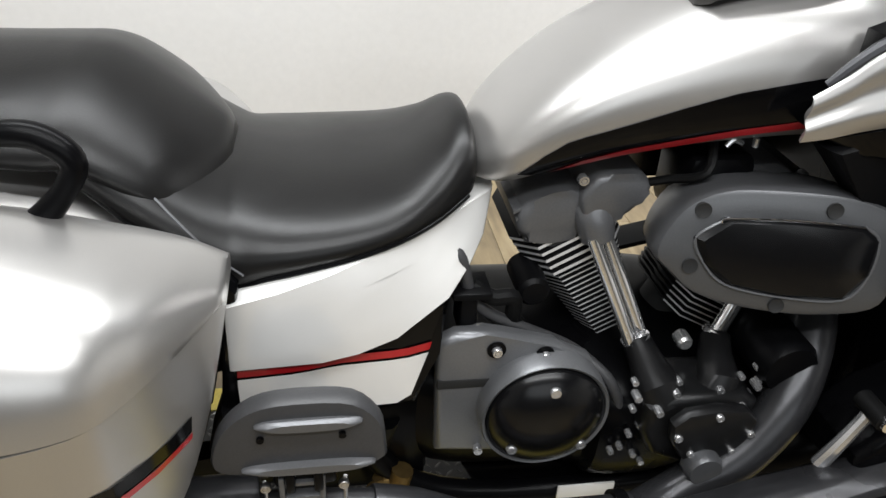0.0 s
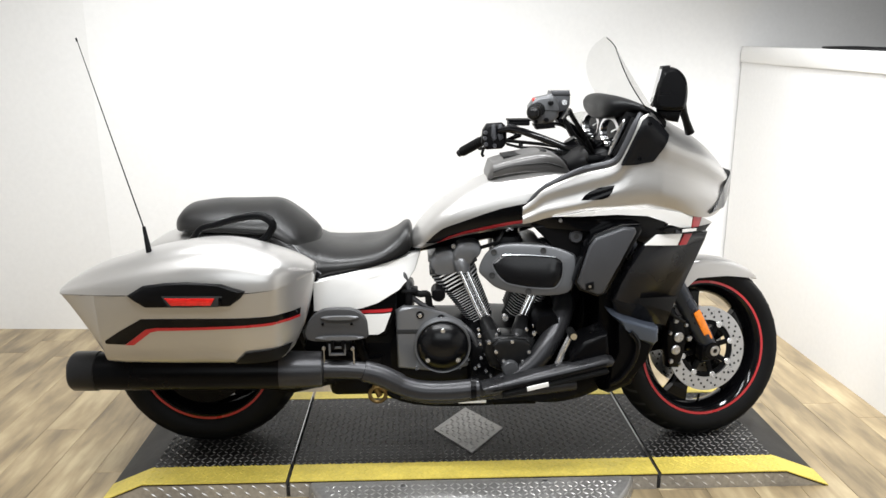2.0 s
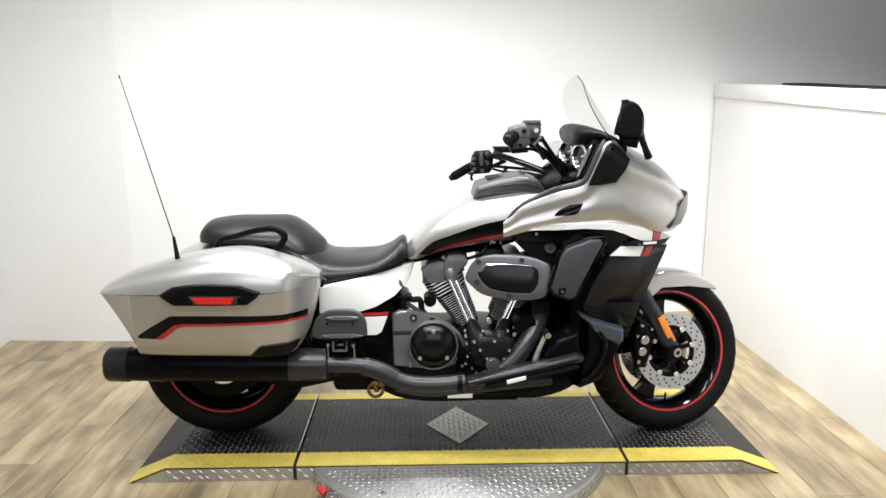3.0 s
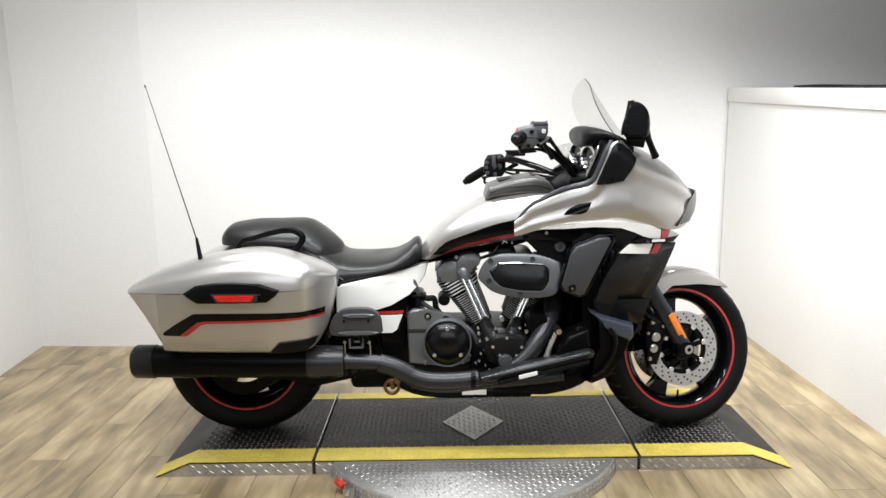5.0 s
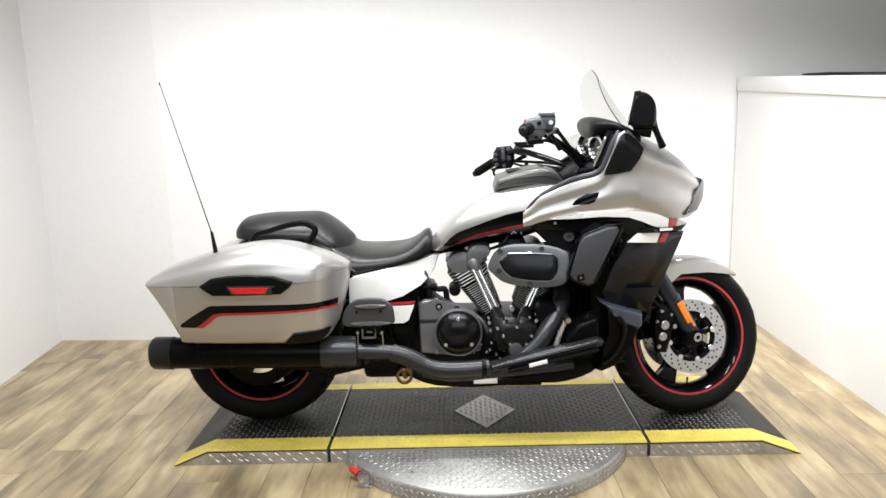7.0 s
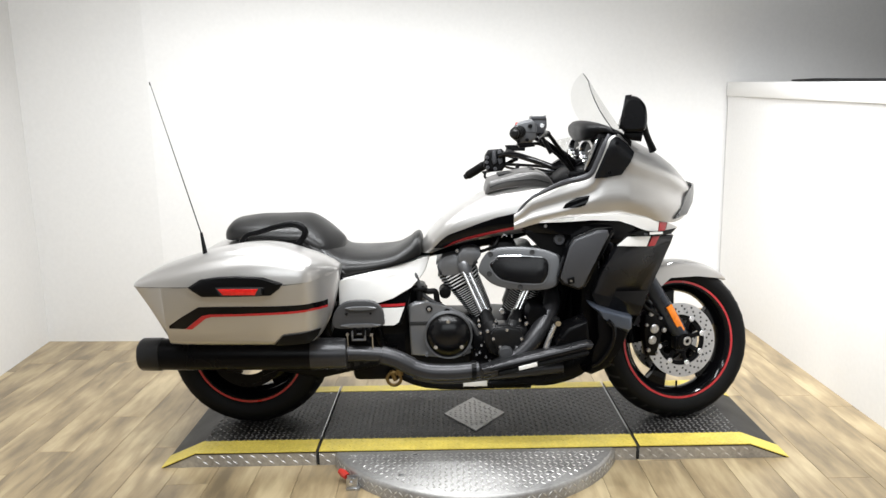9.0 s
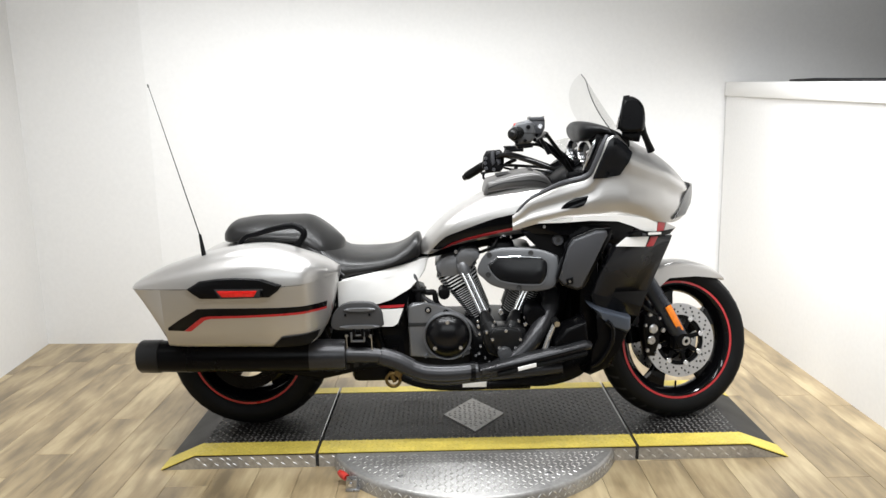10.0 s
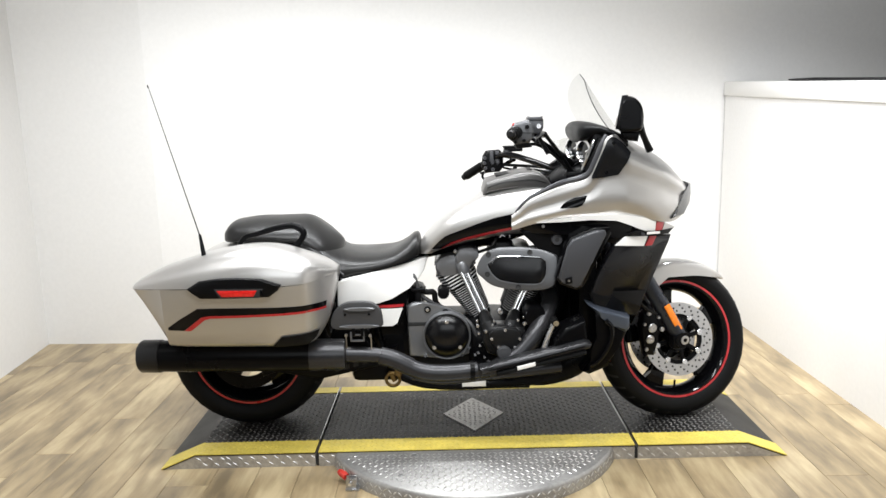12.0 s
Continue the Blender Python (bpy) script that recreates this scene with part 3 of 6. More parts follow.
def fork():
    """Fork legs, calipers, axle nut, reflectors and fender, turned with the front wheel."""
    up = Vector((-0.495, 0.142, 0.857))
    for s in (-1, 1):
        foot = Vector((-0.004, s * 0.096, 0.004))
        slider = part("fork_slider", tube([foot, foot + up * 0.06, foot + up * 0.30, foot + up * 0.42], (0.024, 0.031, 0.031, 0.034), 18, 4, smooth=False), FORK, bike, "blue-black satin fork slider")
        slider.matrix_basis = FORKS
        tubeob = part("fork_tube", tube([foot + up * 0.40, foot + up * 0.80], 0.026, 16, smooth=False), MATTE, bike)
        tubeob.matrix_basis = FORKS
        part("axle_clamp", merge(tube([(-0.012, s * 0.076, 0.006), (-0.012, s * 0.122, 0.006)], 0.030, 18, smooth=False), box((-0.05, s * 0.098 - 0.02, -0.028), (0.008, s * 0.098 + 0.02, 0.026), 0.008)), MATTE, slider)
        nut = part("axle_end", lathe([(0.0085, -0.004), (0.017, -0.004), (0.019, 0.0), (0.019, 0.008), (0.0085, 0.008)], 20), STEEL, slider, "hollow steel axle end")
        nut.matrix_basis = Matrix.Translation((-0.004, s * 0.120, 0.006))
        mid = foot + up * 0.108 + Vector((0.006, s * 0.032, 0.0))
        r = part("fork_reflector", box((-0.013, -0.004, -0.060), (0.013, 0.004, 0.060), 0.003), AMBER, slider, "amber side reflector")
        r.matrix_basis = Matrix.Translation(mid) @ Matrix.Rotation(radians(-30), 4, "Y")
        cal = part("brake_caliper", merge(slab([(-0.155, 0.055), (-0.150, 0.115), (-0.112, 0.130), (-0.088, 0.100), (-0.080, 0.010), (-0.100, -0.055), (-0.138, -0.050)], s * 0.074, s * 0.118, 0.010, 2), slab([(-0.10, 0.07), (-0.06, 0.10), (-0.05, 0.06), (-0.09, 0.0)], s * 0.08, s * 0.108, 0.005)), MATTE, bike, "satin black four piston brake caliper")
        cal.matrix_basis = FORKS @ Matrix.Translation((-0.017, 0.024, 0.001))
        for cx, cz, rr in ((-0.112, 0.058, 0.0175), (-0.120, 0.014, 0.0165), (-0.072, 0.050, 0.0095), (-0.128, 0.118, 0.0095), (-0.088, 0.098, 0.006), (-0.136, -0.024, 0.008), (-0.100, -0.040, 0.006), (-0.146, 0.076, 0.006)):
            b = part("caliper_cap", lathe([(0.0001, -0.003), (rr * 0.3, -0.003), (rr * 0.36, -0.006), (rr * 0.62, -0.006), (rr * 0.66, -0.0045), (rr * 0.85, -0.0045), (rr, -0.002), (rr, 0.004), (0.0001, 0.004)], 20), STEEL, cal, "bright round caliper cap")
            b.matrix_basis = Matrix.Translation((cx, s * 0.120, cz)) @ (Matrix.Identity(4) if s < 0 else Matrix.Rotation(math.pi, 4, "Z"))
        hose = part("brake_hose", tube([(-0.13, s * 0.12, 0.12), (-0.20, s * 0.13, 0.17), (-0.24, s * 0.10, 0.26), (-0.30, s * 0.06, 0.42)], 0.006, 8), RUBBER, bike)
        hose.matrix_basis = FORKS


fork()


def front_fender():
    """A short fender over the front wheel, with level skirts and a pointed tip."""
    rings = []
    for k in range(37):
        u = k / 36
        a = radians(128 - 86 * u)
        r = 0.3155 + 0.013 * u**2.5
        hem = 0.2425 - 0.0225 * max(0, (72 - math.degrees(a)) / 30) ** 1.2 - 0.0026 * max(0, math.degrees(a) - 97)
        skirt = min(r - 0.004, hem / math.sin(a))
        w = 0.080 * (1 - 0.88 * max(0, (u - 0.72) / 0.28) ** 2.6)
        ring = []
        for q in range(21):
            v = -1 + q / 10
            side = max(0, (abs(v) - 0.5) / 0.5)
            y = w * math.copysign(min(1, math.sin(min(1, abs(v) / 0.62) * math.pi / 2)), v)
            drop = min(0.016, 0.5 * (r - skirt))
            rr = r - drop * (y / w) ** 2 - (r - drop - skirt) * side**1.2
            ring.append((rr * math.cos(a), y, rr * math.sin(a)))
        rings.append(ring)
    bm = rings_to_bm(rings, False, False, closed=False)
    bmesh.ops.recalc_face_normals(bm, faces=bm.faces)
    bmesh.ops.solidify(bm, geom=bm.faces[:], thickness=0.004)
    ob = part("front_fender", bm, SILVER, bike, "pale silver painted front fender", 50)
    ob.matrix_basis = FRONT


front_fender()

# -- frame, swing arm and underside --
part("frame_spine", merge(tube([(1.36, 0, 0.98), (1.10, 0, 0.82), (0.74, 0, 0.745), (0.60, 0, 0.715), (0.45, 0, 0.64)], 0.036, 12), tube([(1.34, 0, 0.90), (1.30, 0, 0.60), (1.22, 0, 0.30), (1.05, 0, 0.24)], 0.035, 12)), MATTE, bike, "satin black frame")
both("frame_rail", tube([(1.34, -0.05, 0.88), (1.30, -0.13, 0.60), (1.24, -0.15, 0.29), (1.05, -0.15, 0.245), (0.70, -0.15, 0.245), (0.56, -0.14, 0.34), (0.52, -0.13, 0.55), (0.62, -0.10, 0.70)], 0.019, 12), MATTE, bike)
both("swing_arm", slab([(0.60, 0.40), (0.58, 0.33), (0.30, 0.27), (0.03, 0.325), (-0.05, 0.345), (-0.05, 0.40), (0.05, 0.415), (0.30, 0.345)], -0.152, -0.118, 0.008), MATTE, bike, "satin black swing arm")
for k in range(5):
    part("swing_arm_slot", slab([(0.36 + k * 0.035, 0.318 + k * 0.009), (0.38 + k * 0.035, 0.323 + k * 0.009), (0.38 + k * 0.035, 0.304 + k * 0.009), (0.36 + k * 0.035, 0.299 + k * 0.009)], -0.1535, -0.150, 0), DARKGAP, bike)
b0 = part("swing_arm_bolt", bolt_mesh(0.010, 0.006), BOLT, bike)
b0.matrix_basis = Matrix.Translation((0.195, -0.152, 0.335))
part("rear_axle", tube([(0, -0.165, 0.371), (0, 0.165, 0.371)], 0.018, 16, smooth=False), STEEL, bike)
part("rear_brake_disc", lathe([(0.145, -0.100), (0.145, -0.094), (0.095, -0.094), (0.095, -0.100)], 48), MATTE, rear)
part("rear_caliper", slab([(0.06, 0.37), (0.15, 0.40), (0.16, 0.31), (0.08, 0.28)], -0.14, -0.09, 0.008), MATTE, bike)
part("drive_pulley", lathe([(0.13, 0.10), (0.13, 0.135), (0.03, 0.135), (0.03, 0.10)], 40, (0, 0, 0.371)), MATTE, bike)

# -- rear fender and tail --
tail = part("tail_body", loft([(-0.17, 0, 0.690, 0.10, 0.020, 0.03, 2.4), (-0.14, 0, 0.690, 0.16, 0.060, 0.08, 2.6), (-0.08, 0, 0.690, 0.195, 0.090, 0.10, 2.8), (0.02, 0, 0.690, 0.205, 0.108, 0.10, 3.0), (0.15, 0, 0.690, 0.205, 0.112, 0.08, 3.0), (0.27, 0, 0.680, 0.20, 0.095, 0.06, 3.0), (0.36, 0, 0.660, 0.185, 0.05, 0.05, 3.0)], 36), SILVER, bike, "silver painted tail between the side cases")
arc = []
for k in range(15):
    a = radians(10 + 112 * k / 14)
    arc.append((0.355 * math.cos(a), 0.371 + 0.352 * math.sin(a)))
inner = [(x * 0.965, 0.371 + (z - 0.371) * 0.965) for x, z in arc[::-1]]
part("rear_fender", slab(arc + inner, -0.125, 0.125, 0.003), PLASTIC, bike, "black plastic inner rear fender")
part("tail_light", slab([(-0.20, 0.66), (-0.195, 0.70), (-0.165, 0.70), (-0.165, 0.66)], -0.09, 0.09, 0.006), REDLENS, bike)


# -- hard side cases --
def lid_rows(s):
    c = s * 0.335
    return [(-0.250, c - s * 0.012, 0.708, 0.114, 0.014, 0.001, 3.2), (-0.242, c - s * 0.010, 0.708, 0.118, 0.022, 0.001, 3.1), (-0.19, c - s * 0.006, 0.708, 0.122, 0.048, 0.001, 2.8), (-0.125, c - s * 0.002, 0.708, 0.126, 0.071, 0.001, 2.6), (-0.005, c, 0.708, 0.130, 0.104, 0.001, 2.5), (0.125, c, 0.708, 0.133, 0.124, 0.001, 2.5), (0.225, c, 0.710, 0.131, 0.116, 0.001, 2.5), (0.310, c - s * 0.008, 0.712, 0.122, 0.086, 0.001, 2.6), (0.346, c - s * 0.026, 0.714, 0.104, 0.066, 0.001, 2.7), (0.376, c - s * 0.052, 0.716, 0.078, 0.044, 0.001, 2.7), (0.408, c - s * 0.085, 0.719, 0.042, 0.012, 0.001, 2.7)]


def case_body(s):
    """The lower shell: slanted ends, tucked in towards the bottom."""
    c = s * 0.335
    stations = [(-0.248, 0.698, 0.114, -0.012), (-0.236, 0.668, 0.118, -0.010), (-0.198, 0.592, 0.121, -0.008), (-0.156, 0.508, 0.124, -0.005), (-0.142, 0.493, 0.125, -0.004), (0.0, 0.490, 0.131, 0.0), (0.12, 0.488, 0.133, 0.0), (0.23, 0.486, 0.131, 0.0), (0.308, 0.488, 0.123, -0.008), (0.338, 0.500, 0.109, -0.022), (0.362, 0.530, 0.091, -0.040), (0.386, 0.600, 0.066, -0.064), (0.408, 0.705, 0.044, -0.085)]
    rings = []
    for x, low, w, off in curve_smooth([(a, b, d, e) for a, b, d, e in stations], 3):
        top = 0.7065 + 0.0115 * max(0, (x - 0.2) / 0.2) ** 1.5
        y = c + s * off
        ring = []
        for k in range(17):
            v = -1 + k / 8
            u = abs(v)
            depth = (1 - u ** 4.0) if u < 1 else 0
            zz = top - (top - low) * depth**0.9
            tuck = 1 - 0.05 * ((top - zz) / 0.215) ** 1.3
            yy = y + math.copysign(u ** 0.5, v) * w * tuck
            ring.append((x, yy, zz))
        ring += [(x, y + w * 0.5, top), (x, y - w * 0.5, top)]
        rings.append(ring)
    return rings_to_bm(rings)


def side_case(s, rise=1.0):
    name = "side_case"
    body = part(name, case_body(s), SILVER, bike, "silver hard side case with black and red stripe", 40)
    lid = part("case_lid", loft([(x, y, z, w, up * rise, down, p) for x, y, z, w, up, down, p in lid_rows(s)], 40, 5), SILVER, body, "silver domed case lid", 50)
    skin = lying_on(body)
    part("seam_seal", rings_to_bm([[(x, s * 0.335 + s * o + q * (w + 0.0012), z + dz) for q, dz in ((-1, -0.0015), (1, -0.0015), (1, 0.0015), (-1, 0.0015))] for x, o, w, z in ((-0.244, -0.010, 0.113, 0.7072), (-0.19, -0.006, 0.119, 0.7072), (-0.10, -0.001, 0.125, 0.7072), (0.12, 0.0, 0.1335, 0.7075), (0.26, -0.003, 0.1245, 0.7095))]), DARKGAP, body, "thin dark lid seam")
    both_skin = [skin, lying_on(lid)]
    # stripe along the lower shell
    part("black_stripe", decal([(-0.158, 0.563), (-0.100, 0.602), (-0.036, 0.639), (0.030, 0.640), (0.330, 0.637), (0.376, 0.632), (0.374, 0.613), (0.330, 0.618), (0.10, 0.613), (0.0, 0.613), (-0.026, 0.609), (-0.090, 0.561)], skin, s, 0.0012), GLOSS, body, "gloss black stripe")
    part("red_stripe", decal([(-0.090, 0.560), (-0.026, 0.609), (0.0, 0.614), (0.10, 0.614), (0.330, 0.619), (0.374, 0.613), (0.373, 0.606), (0.330, 0.611), (0.10, 0.606), (0.006, 0.605), (-0.014, 0.600), (-0.066, 0.560)], skin, s, 0.0020), RED, body, "red pinstripe")
    part("kick_guard", decal([(0.198, 0.493), (0.212, 0.508), (0.234, 0.531), (0.352, 0.540), (0.340, 0.516), (0.315, 0.494)], skin, s, 0.0012, thick=0.002), PLASTIC, body, "black plastic lower guard")
    y = s * 0.470
    pod = part("reflector_pod", pillow([(-0.062, 0.708), (-0.020, 0.734), (0.040, 0.742), (0.100, 0.744), (0.190, 0.738), (0.250, 0.716), (0.238, 0.698), (0.208, 0.676), (0.10, 0.674), (-0.020, 0.676), (-0.046, 0.694)], [(1.0, y + s * -0.045), (1.0, y - s * 0.004), (0.96, y + s * 0.003), (0.90, y + s * 0.006), (0.5, y + s * 0.007)], 0), PLASTIC, body, "black plastic reflector housing")
    part("reflector_recess", slab([(0.032, 0.709), (0.192, 0.707), (0.178, 0.677), (0.048, 0.678)], y + s * 0.0068, y + s * 0.0080, 0.0004), DARKGAP, pod)
    part("reflector_lens", slab([(0.040, 0.704), (0.172, 0.702), (0.160, 0.682), (0.056, 0.683)], y + s * 0.0078, y + s * 0.0105, 0.001), REDLENS, pod, "red reflector lens")
    part("case_latch", box((0.181, min(y, y + s * 0.010), 0.680), (0.189, max(y, y + s * 0.010), 0.704), 0.002), GLOSS, pod)
    part("case_bracket", slab([(0.10, 0.58), (0.35, 0.60), (0.35, 0.54), (0.10, 0.53)], s * 0.15, s * 0.22, 0.006), MATTE, body)
    return body


side_case(-1)
side_case(1, 0.5).matrix_basis = Matrix.Translation((0, -0.03, -0.04))

# -- antenna on the near case --
mast = part("antenna", tube([(-0.024, -0.375, 0.795), (-0.040, -0.355, 0.872)], (0.0085, 0.0045), 12, smooth=False), PLASTIC, bike, "black whip antenna")
part("antenna_whip", tube([(-0.040, -0.355, 0.868), (-0.120, -0.30, 1.10), (-0.218, -0.225, 1.372)], (0.0021, 0.0016, 0.0011), 8), MATTE, mast)
part("antenna_tip", tube([(-0.2175, -0.2255, 1.366), (-0.2195, -0.2245, 1.376)], 0.0024, 8, smooth=False), PLASTIC, mast)

# -- seat --
def seat_rows(rows, top, low):
    """Rows of x, half width, bottom and top into rows of a loft."""
    return [(x, 0, b + (t - b) * 0.18, w, (t - b) * 0.82, (t - b) * 0.18, top) for x, w, b, t in rows]


seat = part("seat", loft(seat_rows([(0.222, 0.150, 0.806, 0.852), (0.245, 0.170, 0.796, 0.850), (0.275, 0.180, 0.776, 0.840), (0.308, 0.187, 0.746, 0.822), (0.340, 0.192, 0.718, 0.800), (0.370, 0.195, 0.694, 0.778), (0.395, 0.196, 0.674, 0.764), (0.412, 0.1965, 0.668, 0.756), (0.440, 0.198, 0.679, 0.751), (0.480, 0.198, 0.688, 0.748), (0.540, 0.190, 0.698, 0.749), (0.595, 0.172, 0.708, 0.757), (0.640, 0.142, 0.716, 0.780), (0.668, 0.118, 0.724, 0.803), (0.686, 0.100, 0.730, 0.806), (0.695, 0.072, 0.740, 0.790)], 2.3, 8), 48, 5, 9), VINYL, bike, "black vinyl rider seat with deep side skirt", 60)
part("passenger_seat", loft([(-0.044, 0, 0.818, 0.05, 0.014, 0.012, 2.2), (-0.038, 0, 0.818, 0.090, 0.030, 0.018, 2.2), (-0.015, 0, 0.818, 0.125, 0.052, 0.018, 2.1), (0.030, 0, 0.818, 0.150, 0.062, 0.014, 1.8), (0.090, 0, 0.820, 0.166, 0.066, 0.014, 1.7), (0.160, 0, 0.820, 0.174, 0.066, 0.016, 1.65)] + seat_rows([(0.225, 0.180, 0.800, 0.887), (0.255, 0.181, 0.800, 0.886), (0.282, 0.182, 0.788, 0.879), (0.312, 0.180, 0.768, 0.861), (0.338, 0.172, 0.752, 0.841), (0.360, 0.150, 0.738, 0.823), (0.380, 0.118, 0.726, 0.806), (0.393, 0.085, 0.722, 0.793), (0.400, 0.050, 0.730, 0.780)], 1.65, 9), 48, 5, 5), VINYL, seat, "black vinyl passenger seat", 60)
both("seat_piping", tube([(0.250, -0.166, 0.797), (0.285, -0.178, 0.768), (0.330, -0.189, 0.728), (0.372, -0.193, 0.692), (0.408, -0.1955, 0.669), (0.440, -0.196, 0.679), (0.480, -0.196, 0.688), (0.540, -0.188, 0.698), (0.595, -0.170, 0.708), (0.640, -0.140, 0.716), (0.680, -0.105, 0.729)], 0.0035, 8), MATTE, seat, "black piping along the seat base")


def laid_line(points, tree, s, r):
    """A thin thread through x and z points, lying on a surface."""
    out = []
    for p in curve_through([(x, 0, z) for x, z in points], 4):
        place, normal, _, _ = tree.ray_cast(Vector((p.x, s * 2, p.z)), Vector((0, -s, 0)))
        if place is not None:
            out.append(place)
    return tube(out, r, 6, smooth=False)


seat_skin = lying_on(seat)
for s in (-1, 1):
    part("seat_seam", laid_line([(0.296, 0.806), (0.330, 0.775), (0.362, 0.740), (0.395, 0.705), (0.418, 0.686)], seat_skin, s, 0.0016), LIGHTGREY, seat, "pale stitched seam")
rail, rail_far = both("grab_rail", tube([(0.040, -0.238, 0.788), (0.056, -0.242, 0.810), (0.084, -0.248, 0.842), (0.127, -0.250, 0.853), (0.190, -0.252, 0.871), (0.250, -0.254, 0.880), (0.280, -0.256, 0.870), (0.293, -0.258, 0.851), (0.280, -0.262, 0.826), (0.256, -0.266, 0.800)], (0.014, 0.0095, 0.009, 0.0095, 0.0105, 0.0125, 0.013, 0.012, 0.0105, 0.014), 12), MATTE, bike, "satin black passenger grab rail")
rail_far.matrix_basis = Matrix.Translation((0, -0.05, -0.075))


# -- tank --
tank = part("fuel_tank", loft([(0.690, 0, 0.750, 0.034, 0.010, 0.014, 2.3), (0.698, 0, 0.752, 0.066, 0.022, 0.026, 2.4), (0.730, 0, 0.775, 0.104, 0.042, 0.046, 2.5), (0.790, 0, 0.813, 0.126, 0.060, 0.062, 2.6), (0.860, 0, 0.842, 0.138, 0.077, 0.072, 2.6), (0.960, 0, 0.862, 0.148, 0.103, 0.074, 2.6), (1.04, 0, 0.870, 0.155, 0.112, 0.072, 2.6), (1.12, 0, 0.872, 0.160, 0.116, 0.066, 2.6), (1.20, 0, 0.872, 0.166, 0.100, 0.050, 2.5), (1.27, 0, 0.880, 0.14, 0.06, 0.03, 2.3)], 56, 6, 3.4), SILVER, bike, "silver fuel tank with black and red flash", 60)
hide = lying_on(tank)
for s in (-1, 1):
    part("black_flash", decal([(0.738, 0.757), (0.765, 0.786), (0.789, 0.806), (0.808, 0.815), (0.851, 0.831), (0.912, 0.854), (0.972, 0.874), (1.041, 0.889), (1.10, 0.900), (1.10, 0.840), (1.037, 0.829), (0.991, 0.821), (0.927, 0.806), (0.862, 0.791), (0.810, 0.773), (0.768, 0.757)], hide, s, 0.0012, 0.006), GLOSS, tank, "gloss black tank flash")
    part("red_flash", decal([(0.779, 0.763), (0.809, 0.783), (0.860, 0.801), (0.925, 0.817), (0.989, 0.831), (1.039, 0.840), (1.10, 0.850), (1.10, 0.839), (1.037, 0.829), (0.991, 0.821), (0.927, 0.806), (0.862, 0.791), (0.810, 0.773), (0.770, 0.756)], hide, s, 0.0024, 0.006), RED, tank, "red pinstripe")
console = part("tank_console", loft([(0.935, 0, 0.958, 0.070, 0.010, 0.012, 4), (0.946, 0, 0.970, 0.092, 0.030, 0.020, 4), (0.960, 0, 0.980, 0.098, 0.028, 0.024, 4), (1.05, 0, 0.998, 0.102, 0.034, 0.03, 4), (1.115, 0, 1.004, 0.098, 0.034, 0.04, 4), (1.165, 0, 0.992, 0.085, 0.026, 0.05, 4), (1.195, 0, 0.960, 0.070, 0.020, 0.05, 4)], 36, 5), CONSOLE, tank, "dark grey satin tank console panel")
both("console_seam", tube([(0.950, -0.0965, 0.978), (1.00, -0.1005, 0.996), (1.06, -0.1030, 1.004), (1.12, -0.0985, 1.006), (1.17, -0.085, 0.990)], 0.0022, 6), DARKGAP, console)
part("console_lid", slab([(0.985, 1.016), (1.12, 1.036), (1.12, 1.041), (0.985, 1.021)], -0.06, 0.06, 0.003), PLASTIC, console)

# -- side covers below the seat --
def drawn_in(bm, s):
    """Leans a side panel inwards towards the front."""
    for v in bm.verts:
        u = max(0, v.co.x - 0.42)
        v.co.y += -s * (0.10 * u + 1.5 * u * u * min(1, max(0, (v.co.z - 0.56) / 0.14)))
    return bm


for s in (-1, 1):
    c = part("side_cover", drawn_in(pillow([(0.396, 0.667), (0.45, 0.679), (0.508, 0.690), (0.589, 0.704), (0.670, 0.714), (0.722, 0.718), (0.706, 0.672), (0.684, 0.648), (0.655, 0.622), (0.588, 0.590), (0.540, 0.578), (0.496, 0.573), (0.394, 0.576)], [(1.0, s * 0.180), (1.0, s * 0.222), (0.99, s * 0.2265), (0.97, s * 0.2285), (0.7, s * 0.2305), (0.4, s * 0.2315)], 0), s), WHITEP, bike, "pearl white side cover")
    low = part("side_cover_lower", drawn_in(slab([(0.396, 0.581), (0.50, 0.579), (0.590, 0.594), (0.655, 0.622), (0.640, 0.560), (0.612, 0.484), (0.500, 0.480), (0.399, 0.490)], s * 0.160, s * 0.220, 0.006), s), GLOSS, c, "gloss black lower side panel")
    lap = lying_on(low)
    part("side_cover_stripe", decal([(0.402, 0.572), (0.535, 0.570), (0.632, 0.568), (0.629, 0.558), (0.535, 0.560), (0.402, 0.562)], lap, s, 0.0024), RED, low, "red pinstripe")
    part("side_cover_tip", decal([(0.402, 0.558), (0.535, 0.556), (0.628, 0.554), (0.606, 0.500), (0.588, 0.490), (0.480, 0.494), (0.402, 0.500)], lap, s, 0.0018), WHITEP, low, "pearl white stripe end")
    part("cover_post", slab([(0.397, 0.70), (0.412, 0.68), (0.399, 0.50), (0.379, 0.50)], s * 0.15, s * 0.224, 0.006), GLOSS, c)


